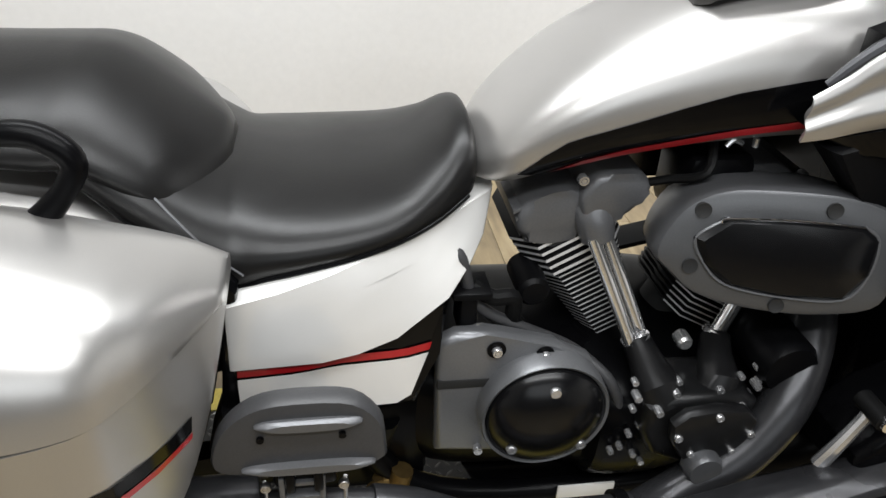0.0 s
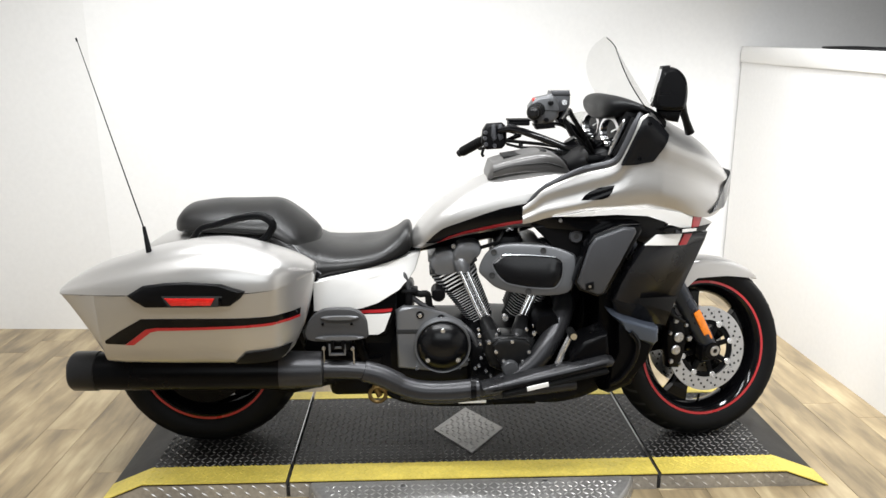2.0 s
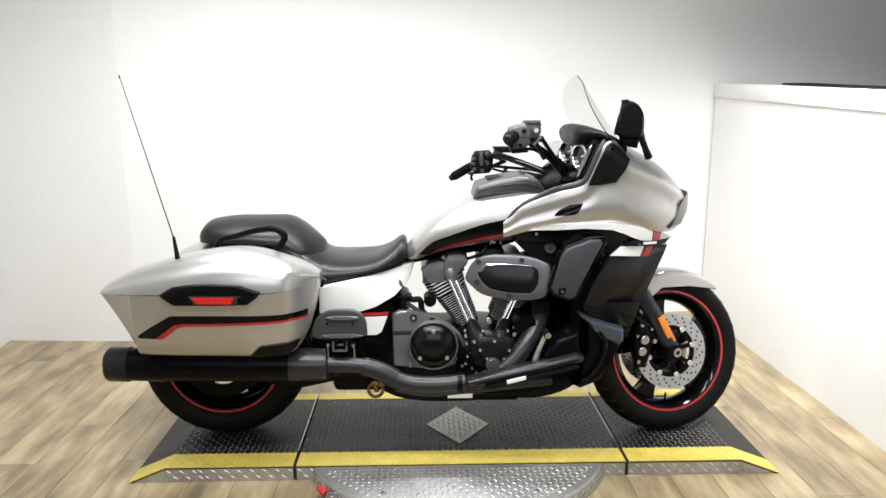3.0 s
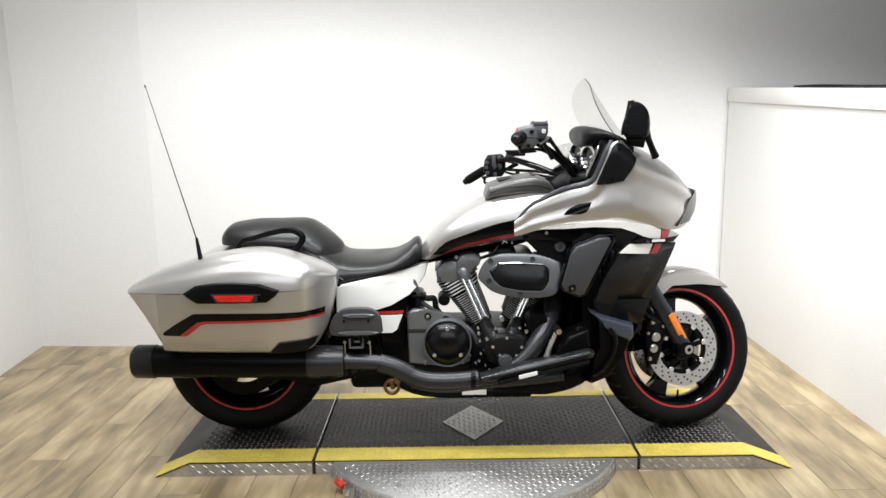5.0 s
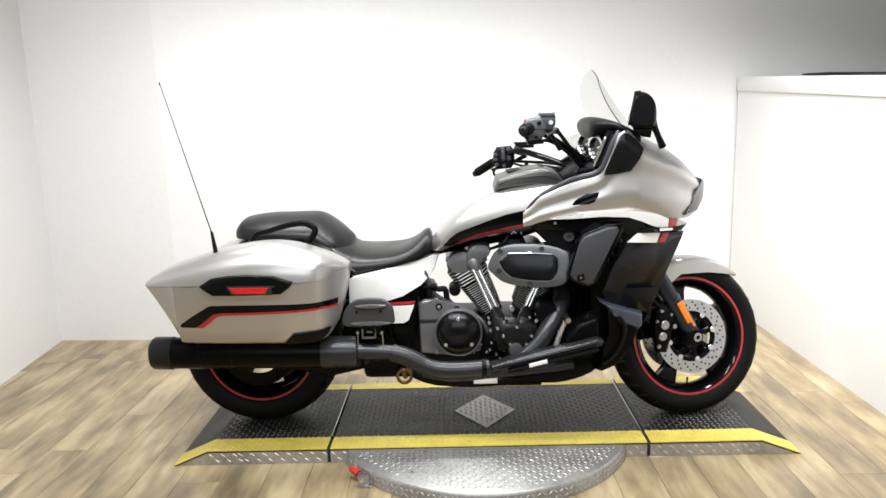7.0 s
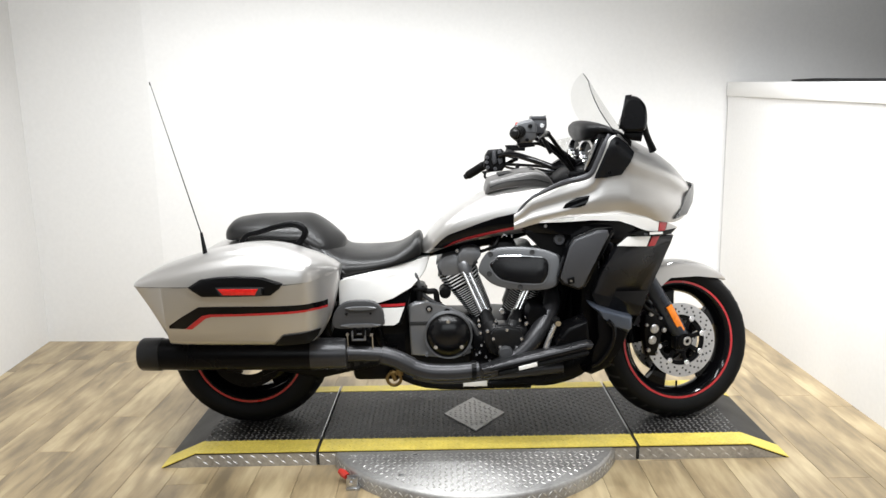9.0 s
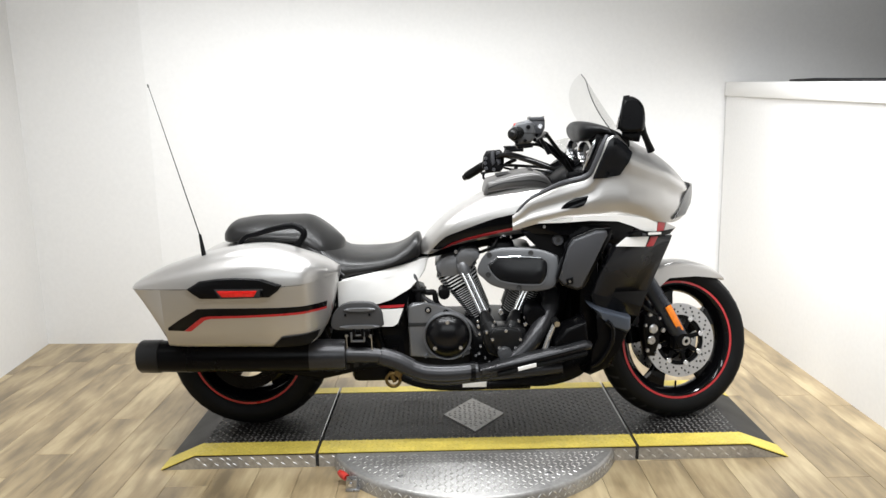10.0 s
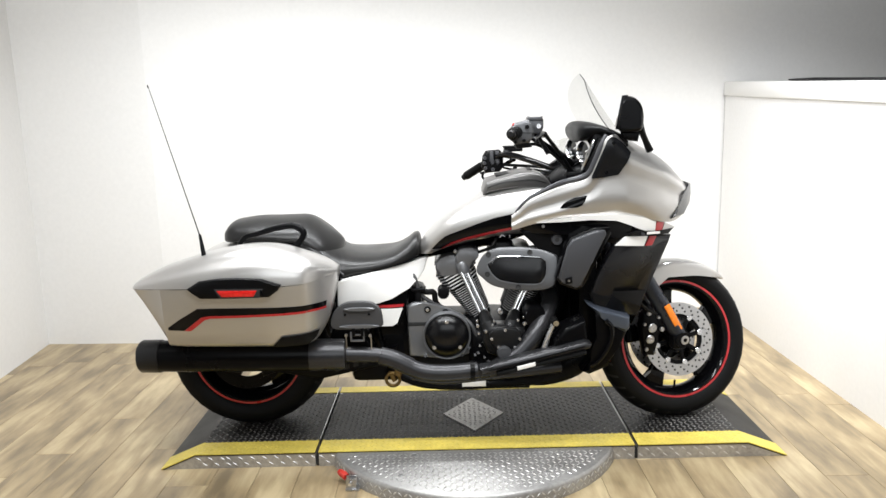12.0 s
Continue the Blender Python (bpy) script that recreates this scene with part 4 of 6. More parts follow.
# -- fairing --
# x; then half width and height of the lower edge, the crease, the shoulder and the upper edge or ridge
FAIR = [(1.030, 0.198, 0.835, 0.201, 0.850, 0.200, 0.875, 0.194, 0.887), (1.060, 0.206, 0.843, 0.209, 0.865, 0.206, 0.895, 0.199, 0.911), (1.100, 0.214, 0.856, 0.221, 0.882, 0.216, 0.930, 0.205, 0.950), (1.200, 0.234, 0.880, 0.245, 0.908, 0.239, 0.966, 0.228, 0.994), (1.290, 0.246, 0.887, 0.258, 0.940, 0.257, 0.995, 0.250, 1.021), (1.320, 0.249, 0.888, 0.263, 0.948, 0.267, 1.050, 0.262, 1.084), (1.345, 0.250, 0.889, 0.266, 0.952, 0.276, 1.112, 0.271, 1.152), (1.375, 0.251, 0.889, 0.269, 0.953, 0.279, 1.122, 0.264, 1.168), (1.410, 0.250, 0.888, 0.270, 0.952, 0.274, 1.112, 0.190, 1.166), (1.440, 0.247, 0.884, 0.268, 0.949, 0.266, 1.098, 0.0, 1.160), (1.500, 0.236, 0.872, 0.255, 0.937, 0.250, 1.070, 0.0, 1.128), (1.560, 0.212, 0.855, 0.231, 0.922, 0.228, 1.040, 0.0, 1.095), (1.610, 0.182, 0.850, 0.200, 0.911, 0.202, 1.006, 0.0, 1.058), (1.650, 0.150, 0.862, 0.166, 0.913, 0.167, 0.980, 0.0, 1.018), (1.680, 0.112, 0.885, 0.124, 0.924, 0.122, 0.960, 0.0, 0.983), (1.696, 0.060, 0.910, 0.068, 0.930, 0.066, 0.946, 0.0, 0.956)]


def fairing_rings(s):
    rows = curve_smooth(FAIR, 5)
    rings = []
    for x, w0, z0, w1, z1, w2, z2, w3, z3 in rows:
        w3 = max(0.0, w3)
        pts = [(w0, z0), (w0 * 0.35 + w1 * 0.65, z0 * 0.55 + z1 * 0.45), (w1, z1), (w1 * 0.6 + w2 * 0.4 - 0.006, z1 * 0.55 + z2 * 0.45), (w2, z2), (w3 * 0.45 + w2 * 0.55, z3 - (z3 - z2) * 0.16), (w3, z3)]
        line = curve_through([(0, w, z) for w, z in pts], 4)
        rings.append([(x, s * max(0.0, p[1]), p[2]) for p in line])
    return rings


def flank(bm, s, table):
    """Bends a plate to the side of the bike: its y is how far it stands out."""
    xs, ys = [a for a, _ in table], [w for _, w in table]
    for v in bm.verts:
        v.co.y = s * (float(np.interp(v.co.x, xs, ys)) + v.co.y)
    return bm


UPPER = [(1.03, 0.200), (1.12, 0.222), (1.22, 0.243), (1.39, 0.262), (1.50, 0.238), (1.58, 0.186), (1.63, 0.150)]
LOWER = [(1.30, 0.240), (1.35, 0.262), (1.39, 0.262), (1.50, 0.222), (1.61, 0.176)]

fairing = None
for s in (-1, 1):
    bm = rings_to_bm(fairing_rings(s), False, False, closed=False)
    bmesh.ops.recalc_face_normals(bm, faces=bm.faces)
    bmesh.ops.solidify(bm, geom=bm.faces[:], thickness=0.005)
    half = part("fairing_panel", bm, SILVER, bike, "silver painted front fairing half", 40)
    if s < 0:
        fairing = half
    hull = lying_on(half)
    pan = part("fairing_inlay", decal([(1.303, 1.020), (1.312, 1.044), (1.324, 1.076), (1.337, 1.110), (1.352, 1.148), (1.364, 1.160), (1.378, 1.158), (1.408, 1.136), (1.433, 1.106), (1.421, 1.074), (1.393, 1.032), (1.345, 1.022)], hull, s, 0.0015, 0.006, thick=0.002), INLAY, half, "near black satin inlay beside the screen")
    for bx, bz in ((1.372, 1.140), (1.352, 1.040)):
        place, normal, _, _ = hull.ray_cast(Vector((bx, s * 2, bz)), Vector((0, -s, 0)))
        if place:
            q = part("inlay_bolt", bolt_mesh(0.006, 0.004), MATTE, pan)
            q.matrix_basis = Matrix.Translation(place + Vector((0, s * 0.004, 0))) @ (Matrix.Identity(4) if s < 0 else Matrix.Rotation(math.pi, 4, "Z"))
    part("fairing_vent", decal([(1.196, 0.914), (1.205, 0.927), (1.218, 0.938), (1.245, 0.952), (1.290, 0.960), (1.282, 0.940), (1.272, 0.926), (1.255, 0.919)], hull, s, 0.0016, 0.006), GLOSS, half, "gloss black side vent")
    part("fairing_edge_trim", tube([(1.046, s * 0.190, 0.898), (1.097, s * 0.200, 0.948), (1.195, s * 0.222, 1.000), (1.285, s * 0.243, 1.028), (1.314, s * 0.254, 1.074), (1.335, s * 0.262, 1.130), (1.352, s * 0.262, 1.168)], (0.005, 0.009, 0.010, 0.010, 0.011, 0.011, 0.008), 10), GREY, half, "dark grey inner edge trim")
    part("inner_panel", slab([(1.10, 0.85), (1.10, 0.95), (1.28, 1.015), (1.32, 1.06), (1.345, 1.15), (1.40, 1.14), (1.40, 0.88)], s * 0.150, s * 0.192, 0.004), PLASTIC, half)
    part("inner_lip", tube([(1.300, s * 0.222, 1.040), (1.325, s * 0.236, 1.090), (1.345, s * 0.244, 1.150)], (0.018, 0.020, 0.016), 10), PLASTIC, half)

part("headlight", flank(slab([(1.600, 0.862), (1.660, 0.872), (1.700, 0.905), (1.712, 0.940), (1.704, 0.978), (1.676, 0.985), (1.655, 0.940)], -0.10, 0.02, 0.008), -1, [(1.60, 0.190), (1.65, 0.154), (1.68, 0.116), (1.712, 0.052)]), GLASSDARK, fairing, "dark headlight lens")
part("headlight", flank(slab([(1.600, 0.862), (1.660, 0.872), (1.700, 0.905), (1.712, 0.940), (1.704, 0.978), (1.676, 0.985), (1.655, 0.940)], -0.10, 0.02, 0.008), 1, [(1.60, 0.190), (1.65, 0.154), (1.68, 0.116), (1.712, 0.052)]), GLASSDARK, fairing, "dark headlight lens")

# white blade and dark band below the fairing
for s in (-1, 1):
    band = part("fairing_band", flank(slab([(1.050, 0.843), (1.12, 0.858), (1.20, 0.872), (1.30, 0.878), (1.391, 0.878), (1.454, 0.846), (1.431, 0.796), (1.383, 0.785), (1.34, 0.800), (1.22, 0.82), (1.10, 0.822)], -0.060, -0.004, 0.004), s, UPPER), GLOSS, bike, "gloss black band below the fairing")
    white = part("white_blade", flank(slab([(1.118, 0.862), (1.217, 0.881), (1.30, 0.889), (1.390, 0.892), (1.440, 0.886), (1.494, 0.875), (1.545, 0.857), (1.541, 0.820), (1.496, 0.828), (1.470, 0.838), (1.440, 0.852), (1.391, 0.872), (1.30, 0.873), (1.198, 0.866)], -0.030, 0.004, 0.002), s, UPPER), WHITEP, band, "pearl white blade")
    part("red_tab", flank(slab([(1.547, 0.856), (1.580, 0.850), (1.571, 0.820), (1.543, 0.820)], -0.030, 0.005, 0.001), s, UPPER), RED, band, "red tab")
    part("white_tip", flank(slab([(1.582, 0.849), (1.630, 0.826), (1.612, 0.812), (1.573, 0.820)], -0.030, 0.004, 0.001), s, UPPER), SILVER, band)
    part("badge_bar", flank(slab([(1.430, 0.824), (1.470, 0.832), (1.520, 0.826), (1.565, 0.822), (1.620, 0.824), (1.600, 0.806), (1.56, 0.806), (1.52, 0.810), (1.459, 0.813)], -0.030, 0.008, 0.002), s, UPPER), GLOSS, band, "gloss black badge bar")
    for k, (xa, xb) in enumerate(((1.482, 1.496), (1.504, 1.560))):
        part("badge_mark", flank(slab([(xa, 0.824), (xb, 0.819), (xb, 0.811), (xa, 0.815)], 0.006, 0.0092, 0), s, UPPER), LABELWHITE if k else GREY, band)
    lower = part("fairing_lower", flank(slab([(1.386, 0.783), (1.420, 0.812), (1.50, 0.808), (1.611, 0.800), (1.600, 0.778), (1.560, 0.695), (1.516, 0.606), (1.479, 0.514), (1.40, 0.530), (1.326, 0.546), (1.303, 0.600), (1.325, 0.655), (1.347, 0.707)], -0.055, 0.0, 0.008, 3), s, LOWER), WING, bike, "dark satin lower fairing wing")
    part("white_flash", flank(slab([(1.386, 0.781), (1.424, 0.811), (1.514, 0.805), (1.500, 0.770), (1.44, 0.776)], -0.010, 0.0030, 0.001), s, LOWER), WHITEP, lower, "pearl white flash")
    part("red_tab", flank(slab([(1.521, 0.804), (1.550, 0.802), (1.532, 0.769), (1.506, 0.770)], -0.010, 0.0033, 0.001), s, LOWER), RED, lower, "red tab")
    # The wing's lower reflection, put in as a thin gloss black plate.
    part("lower_gloss", flank(slab([(1.306, 0.612), (1.40, 0.616), (1.514, 0.607), (1.479, 0.516), (1.40, 0.532), (1.328, 0.548)], -0.010, 0.0015, 0.001), s, LOWER), GLOSS, lower, "gloss black band standing in for a reflection on the wing")
    pocket = part("storage_pocket", slab([(1.208, 0.790), (1.228, 0.820), (1.310, 0.850), (1.362, 0.852), (1.372, 0.832), (1.320, 0.735), (1.278, 0.640), (1.248, 0.628), (1.190, 0.650), (1.176, 0.672)], s * 0.22, s * 0.286, 0.008, 2), GLOSS, bike, "gloss black pocket frame")
    part("pocket_lid", slab([(1.214, 0.786), (1.232, 0.812), (1.310, 0.842), (1.345, 0.842), (1.350, 0.828), (1.304, 0.736), (1.264, 0.645), (1.246, 0.638), (1.196, 0.658), (1.184, 0.676)], s * 0.280, s * 0.300, 0.007, 3), GREY, pocket, "dark grey storage pocket lid")
    latch = part("pocket_latch", slab([(1.206, 0.676), (1.230, 0.682), (1.232, 0.660), (1.208, 0.654)], s * 0.298, s * 0.304, 0.002), PLASTIC, pocket)
    part("latch_key", lathe([(0.0001, 0), (0.0045, 0), (0.0045, 0.002), (0.0001, 0.002)], 10, (1.219, s * 0.3052, 0.668)), STEEL, latch)
    part("upper_link", slab([(1.06, 0.830), (1.20, 0.860), (1.32, 0.865), (1.33, 0.78), (1.22, 0.76), (1.18, 0.70), (1.12, 0.77)], s * 0.16, s * 0.212, 0.008), PLASTIC, bike, "black frame cover")
    hub = part("round_cap", lathe([(0.0001, -0.006), (0.018, -0.006), (0.021, 0.0), (0.021, 0.02), (0.0001, 0.02)], 20), GREY, bike)
    hub.matrix_basis = Matrix.Translation((1.190, s * 0.216, 0.800))
    part("cap_socket", lathe([(0.0001, -0.0065), (0.008, -0.0065), (0.008, -0.005), (0.0001, -0.005)], 12), DARKGAP, hub)
    fb = part("band_bolt", lathe([(0.0001, -0.004), (0.005, -0.004), (0.006, 0.0), (0.006, 0.01), (0.0001, 0.01)], 12), STEEL, band)
    fb.matrix_basis = Matrix.Translation((1.140, s * 0.222, 0.850))
    scoop = part("engine_guard", slab([(1.290, 0.572), (1.436, 0.526), (1.437, 0.480), (1.404, 0.418), (1.368, 0.342), (1.299, 0.313), (1.270, 0.325), (1.320, 0.400), (1.341, 0.452), (1.335, 0.520)], s * 0.205, s * 0.288, 0.018, 3), MATTE, bike, "lower cowl, black where shaded, its lit top in blue-grey")
    # Paler top piece: light from above put into the cowl's colour.
    part("cowl_cap", slab([(1.288, 0.576), (1.438, 0.530), (1.440, 0.488), (1.424, 0.470), (1.372, 0.500), (1.336, 0.528)], s * 0.202, s * 0.294, 0.012, 3), SATIN, scoop, "blue-grey satin cowl top, paler for the light from above")
    part("cowl_tube", tube([(1.350, s * 0.296, 0.520), (1.372, s * 0.302, 0.490), (1.364, s * 0.302, 0.430), (1.330, s * 0.296, 0.372), (1.300, s * 0.288, 0.350)], 0.009, 12), GLOSS, scoop, "gloss black tube on the cowl")
part("radiator", box((1.27, -0.215, 0.34), (1.335, 0.215, 0.80), 0.008), MATTE, bike, "black radiator block")
for k in range(14):
    part("radiator_slat", box((1.332, -0.20, 0.36 + k * 0.031), (1.3375, 0.20, 0.366 + k * 0.031), 0), GREY, bike)
part("chin_cowl", loft([(1.02, 0, 0.255, 0.16, 0.03, 0.03, 3), (1.15, 0, 0.27, 0.20, 0.08, 0.05, 3), (1.28, 0, 0.33, 0.22, 0.10, 0.07, 3), (1.36, 0, 0.40, 0.20, 0.10, 0.05, 3), (1.40, 0, 0.44, 0.15, 0.06, 0.03, 3)], 28), MATTE, bike, "satin black chin cowl")

# -- windshield, dash and mirrors --
rings = []
for k in range(17):
    u = k / 16
    x0, z0 = 1.462 - 0.160 * u - 0.006 * math.sin(u * math.pi), 1.150 + 0.236 * u
    w = max(0.03, 0.272 * math.sqrt(max(0.0, 1 - u**2.4)))
    rings.append([(x0 - 0.085 * (w * q / 8 / 0.27) ** 2, w * q / 8, z0 + (0.014 * (1 - u) - 0.004 * u**6) * (q / 8) ** 2) for q in range(-8, 9)])
bm = rings_to_bm(rings, False, False, closed=False)
bmesh.ops.solidify(bm, geom=bm.faces[:], thickness=0.004)
screen = part("windshield", bm, CLEAR, bike, "clear curved windshield", 60)
screen.visible_shadow = False
part("windshield_edge", tube([rings[k][0] for k in range(0, 17, 2)], 0.0016, 6), MATTE, screen, "dark edge of the screen")
hood = part("dash_hood", loft([(1.272, 0, 1.178, 0.110, 0.010, 0.014, 2.3), (1.276, 0, 1.180, 0.150, 0.020, 0.036, 2.2), (1.290, 0, 1.184, 0.185, 0.027, 0.050, 2.3), (1.315, 0, 1.186, 0.212, 0.026, 0.046, 2.5), (1.350, 0, 1.181, 0.240, 0.022, 0.02, 2.8), (1.40, 0, 1.160, 0.260, 0.020, 0.03, 2.8), (1.43, 0, 1.140, 0.250, 0.016, 0.04, 2.8)], 40), PLASTIC, bike, "black textured instrument hood")
dash = part("dash_panel", slab([(1.322, 1.175), (1.40, 1.155), (1.42, 1.02), (1.33, 1.00), (1.305, 1.04)], -0.215, 0.215, 0.01), PLASTIC, bike, "black instrument panel")
for s in (-1, 1):
    g = part("gauge_bezel", lathe([(0.035, -0.010), (0.038, -0.014), (0.047, -0.012), (0.050, -0.002), (0.050, 0.02), (0.035, 0.02)], 32), CHROME, dash, "chrome gauge bezel")
    g.matrix_basis = pose(1.308, s * 0.120, 1.104, 0, 0, -66)
    f = part("gauge_face", lathe([(0.0001, -0.003), (0.042, -0.003), (0.042, 0.003), (0.0001, 0.003)], 28), GLASSDARK, dash)
    f.matrix_basis = pose(1.310, s * 0.120, 1.104, 0, 0, -66)
    part("gauge_needle", slab([(0.0, -0.003), (0.030, 0.012), (0.031, 0.014), (-0.001, 0.002)], -0.005, -0.004, 0), LABELWHITE, f)
    part("speaker_trim", tube([(1.276, s * 0.222, 1.046), (1.290, s * 0.226, 1.085), (1.306, s * 0.228, 1.125), (1.316, s * 0.228, 1.150)], (0.003, 0.008, 0.007, 0.002), 10), CHROME, dash, "bright dash edge trim")
    part("speaker_grille", slab([(1.275, 1.036), (1.330, 1.030), (1.345, 1.150), (1.326, 1.162), (1.300, 1.090)], s * 0.190, s * 0.216, 0.004), MATTE, dash, "black speaker grille")
mir = part("mirror", pillow([(1.372, 1.186), (1.374, 1.240), (1.384, 1.282), (1.404, 1.296), (1.430, 1.287), (1.450, 1.262), (1.457, 1.225), (1.454, 1.190), (1.440, 1.177), (1.400, 1.176)], [(0.88, -0.270), (1.0, -0.282), (1.0, -0.350), (0.95, -0.366), (0.80, -0.374)], 3), MATTE, bike, "black rear view mirror")
mir.matrix_basis = Matrix.Translation((1.431, -0.252, 1.2)) @ Matrix.Rotation(radians(-13), 4, "Z") @ Matrix.Translation((-1.41, 0.32, -1.2))
part("mirror_glass", slab([(1.3620, 1.196), (1.3815, 1.290), (1.3835, 1.290), (1.3640, 1.196)], -0.360, -0.276, 0), MIRROR, mir)
part("mirror_rim", slab([(1.364, 1.186), (1.384, 1.298), (1.404, 1.300), (1.400, 1.188)], -0.366, -0.270, 0.004), PLASTIC, mir, "black mirror rim")
part("mirror_foot", merge(slab([(1.380, 1.176), (1.446, 1.174), (1.440, 1.142), (1.410, 1.146), (1.386, 1.160)], -0.335, -0.270, 0.008, 2), tube([(1.412, -0.338, 1.164), (1.412, -0.330, 1.164)], 0.008, 12, smooth=False)), PLASTIC, mir, "black mirror foot")
part("mirror_stalk", tube([(1.444, -0.315, 1.196), (1.456, -0.298, 1.168), (1.468, -0.282, 1.140), (1.482, -0.266, 1.108)], (0.016, 0.011, 0.011, 0.014), 12), PLASTIC, mir)
part("wind_deflector", slab([(1.205, 1.112), (1.240, 1.130), (1.290, 1.142), (1.330, 1.140), (1.335, 1.080), (1.25, 1.075)], 0.240, 0.246, 0.001), CLEAR, bike, "small clear wind deflector")

# -- handlebar, turned to the left --
bar = part("handlebar", merge(tube([(1.275, -0.05, 1.045), (1.235, -0.12, 1.080), (1.155, -0.22, 1.128), (1.095, -0.30, 1.168), (1.055, -0.36, 1.188), (1.030, -0.42, 1.190)], 0.0125, 12), tube([(1.265, 0.05, 1.035), (1.215, 0.12, 1.032), (1.130, 0.21, 1.060), (1.060, 0.30, 1.076), (1.005, 0.365, 1.058), (0.945, 0.425, 1.014)], 0.0125, 12)), GLOSS, bike, "black handlebar")
part("triple_clamp", box((1.235, -0.13, 1.005), (1.33, 0.13, 1.035), 0.01), MATTE, bar)
part("steering_stem", tube([(1.300, 0, 0.94), (1.272, 0, 1.04)], 0.035, 16, smooth=False), MATTE, bar)
part("bar_clamp", box((1.25, -0.075, 1.03), (1.295, 0.075, 1.07), 0.01), PLASTIC, bar)
part("ignition_switch", lathe([(0.0001, -0.01), (0.02, -0.01), (0.022, 0.03), (0.0001, 0.03)], 18, (1.245, -0.02, 1.07)), CHROME, bar)


def grip(end, inner):
    end, inner = Vector(end), Vector(inner)
    d = (inner - end).normalized()
    g = part("grip", tube([end, end + d * 0.006, end + d * 0.118], (0.013, 0.0185, 0.0170), 16, 3, smooth=False), RUBBER, bar, "black ribbed rubber grip")
    part("bar_end", tube([end - d * 0.016, end - d * 0.012, end], (0.008, 0.0135, 0.0135), 14, smooth=False), COATED, g)
    for k in range(9):
        c = end + d * (0.014 + 0.0105 * k)
        part("grip_rib", tube([c, c + d * 0.005], 0.0194, 14, smooth=False), RUBBER, g)


def throttle_side():
    """Throttle housing, brake reservoir, lever and hose on the near end of the bar."""
    grip((1.006, -0.500, 1.186), (1.042, -0.380, 1.190))
    h = part("switch_housing", slab([(1.010, 1.164), (1.008, 1.196), (1.022, 1.218), (1.066, 1.228), (1.084, 1.212), (1.086, 1.172), (1.070, 1.154), (1.030, 1.150)], -0.425, -0.365, 0.010, 3), AIRGREY, bar, "dark grey throttle housing with switches")
    part("housing_seam", slab([(1.012, 1.190), (1.088, 1.186), (1.088, 1.184), (1.012, 1.188)], -0.427, -0.37, 0), DARKGAP, h)
    for x, z, r in ((1.012, 1.172, 0.007), (1.024, 1.158, 0.006), (1.052, 1.162, 0.006), (1.062, 1.206, 0.007)):
        part("switch_button", lathe([(0.0001, -0.436), (r * 0.8, -0.436), (r, -0.432), (r, -0.42), (0.0001, -0.42)], 12, (x, 0, z)), PLASTIC, h)
    part("stop_switch", box((1.016, -0.418, 1.206), (1.028, -0.402, 1.2185), 0.003), REDGRIP, h, "red stop switch")
    part("lower_shell", slab([(1.022, 1.150), (1.074, 1.154), (1.080, 1.140), (1.030, 1.136)], -0.415, -0.37, 0.004), PLASTIC, h)
    res = part("fluid_reservoir", slab([(1.066, 1.226), (1.068, 1.190), (1.084, 1.180), (1.110, 1.184), (1.118, 1.200), (1.118, 1.226)], -0.405, -0.345, 0.007, 2), GREY, bar, "dark grey brake fluid reservoir")
    part("reservoir_lid", slab([(1.065, 1.224), (1.068, 1.236), (1.114, 1.236), (1.118, 1.224)], -0.407, -0.343, 0.004), GREY, res)
    for x in (1.068, 1.112):
        part("lid_screw", tube([(x, -0.40, 1.235), (x, -0.40, 1.2385)], 0.004, 8, smooth=False), BOLT, res)
    part("sight_glass", lathe([(0.0001, -0.408), (0.007, -0.408), (0.009, -0.404), (0.009, -0.40), (0.0001, -0.40)], 14, (1.102, 0, 1.206)), BOLT, res)
    part("master_cylinder", tube([(1.088, -0.38, 1.176), (1.112, -0.345, 1.178), (1.134, -0.32, 1.176)], (0.015, 0.013, 0.010), 12), PLASTIC, res)
    part("lever", tube([(1.118, -0.36, 1.180), (1.108, -0.40, 1.178), (1.090, -0.46, 1.172), (1.070, -0.53, 1.168)], (0.010, 0.008, 0.007, 0.006), 10), GLOSS, bar, "gloss black brake lever")
    part("lever_bracket", slab([(1.098, 1.180), (1.112, 1.176), (1.150, 1.116), (1.136, 1.110)], -0.35, -0.32, 0.004), PLASTIC, bar)
    part("brake_hose", tube([(1.132, -0.33, 1.178), (1.150, -0.29, 1.160), (1.186, -0.22, 1.122), (1.225, -0.15, 1.080), (1.262, -0.10, 1.030)], 0.0068, 10), RUBBER, bar)
    part("throttle_cable", tube([(1.075, -0.37, 1.148), (1.110, -0.33, 1.142), (1.165, -0.24, 1.110), (1.225, -0.14, 1.060), (1.28, -0.08, 0.99)], 0.0052, 8), RUBBER, bar)
    part("cable_guide", tube([(1.200, -0.17, 1.100), (1.214, -0.16, 1.090)], 0.016, 12, smooth=False), PLASTIC, bar)


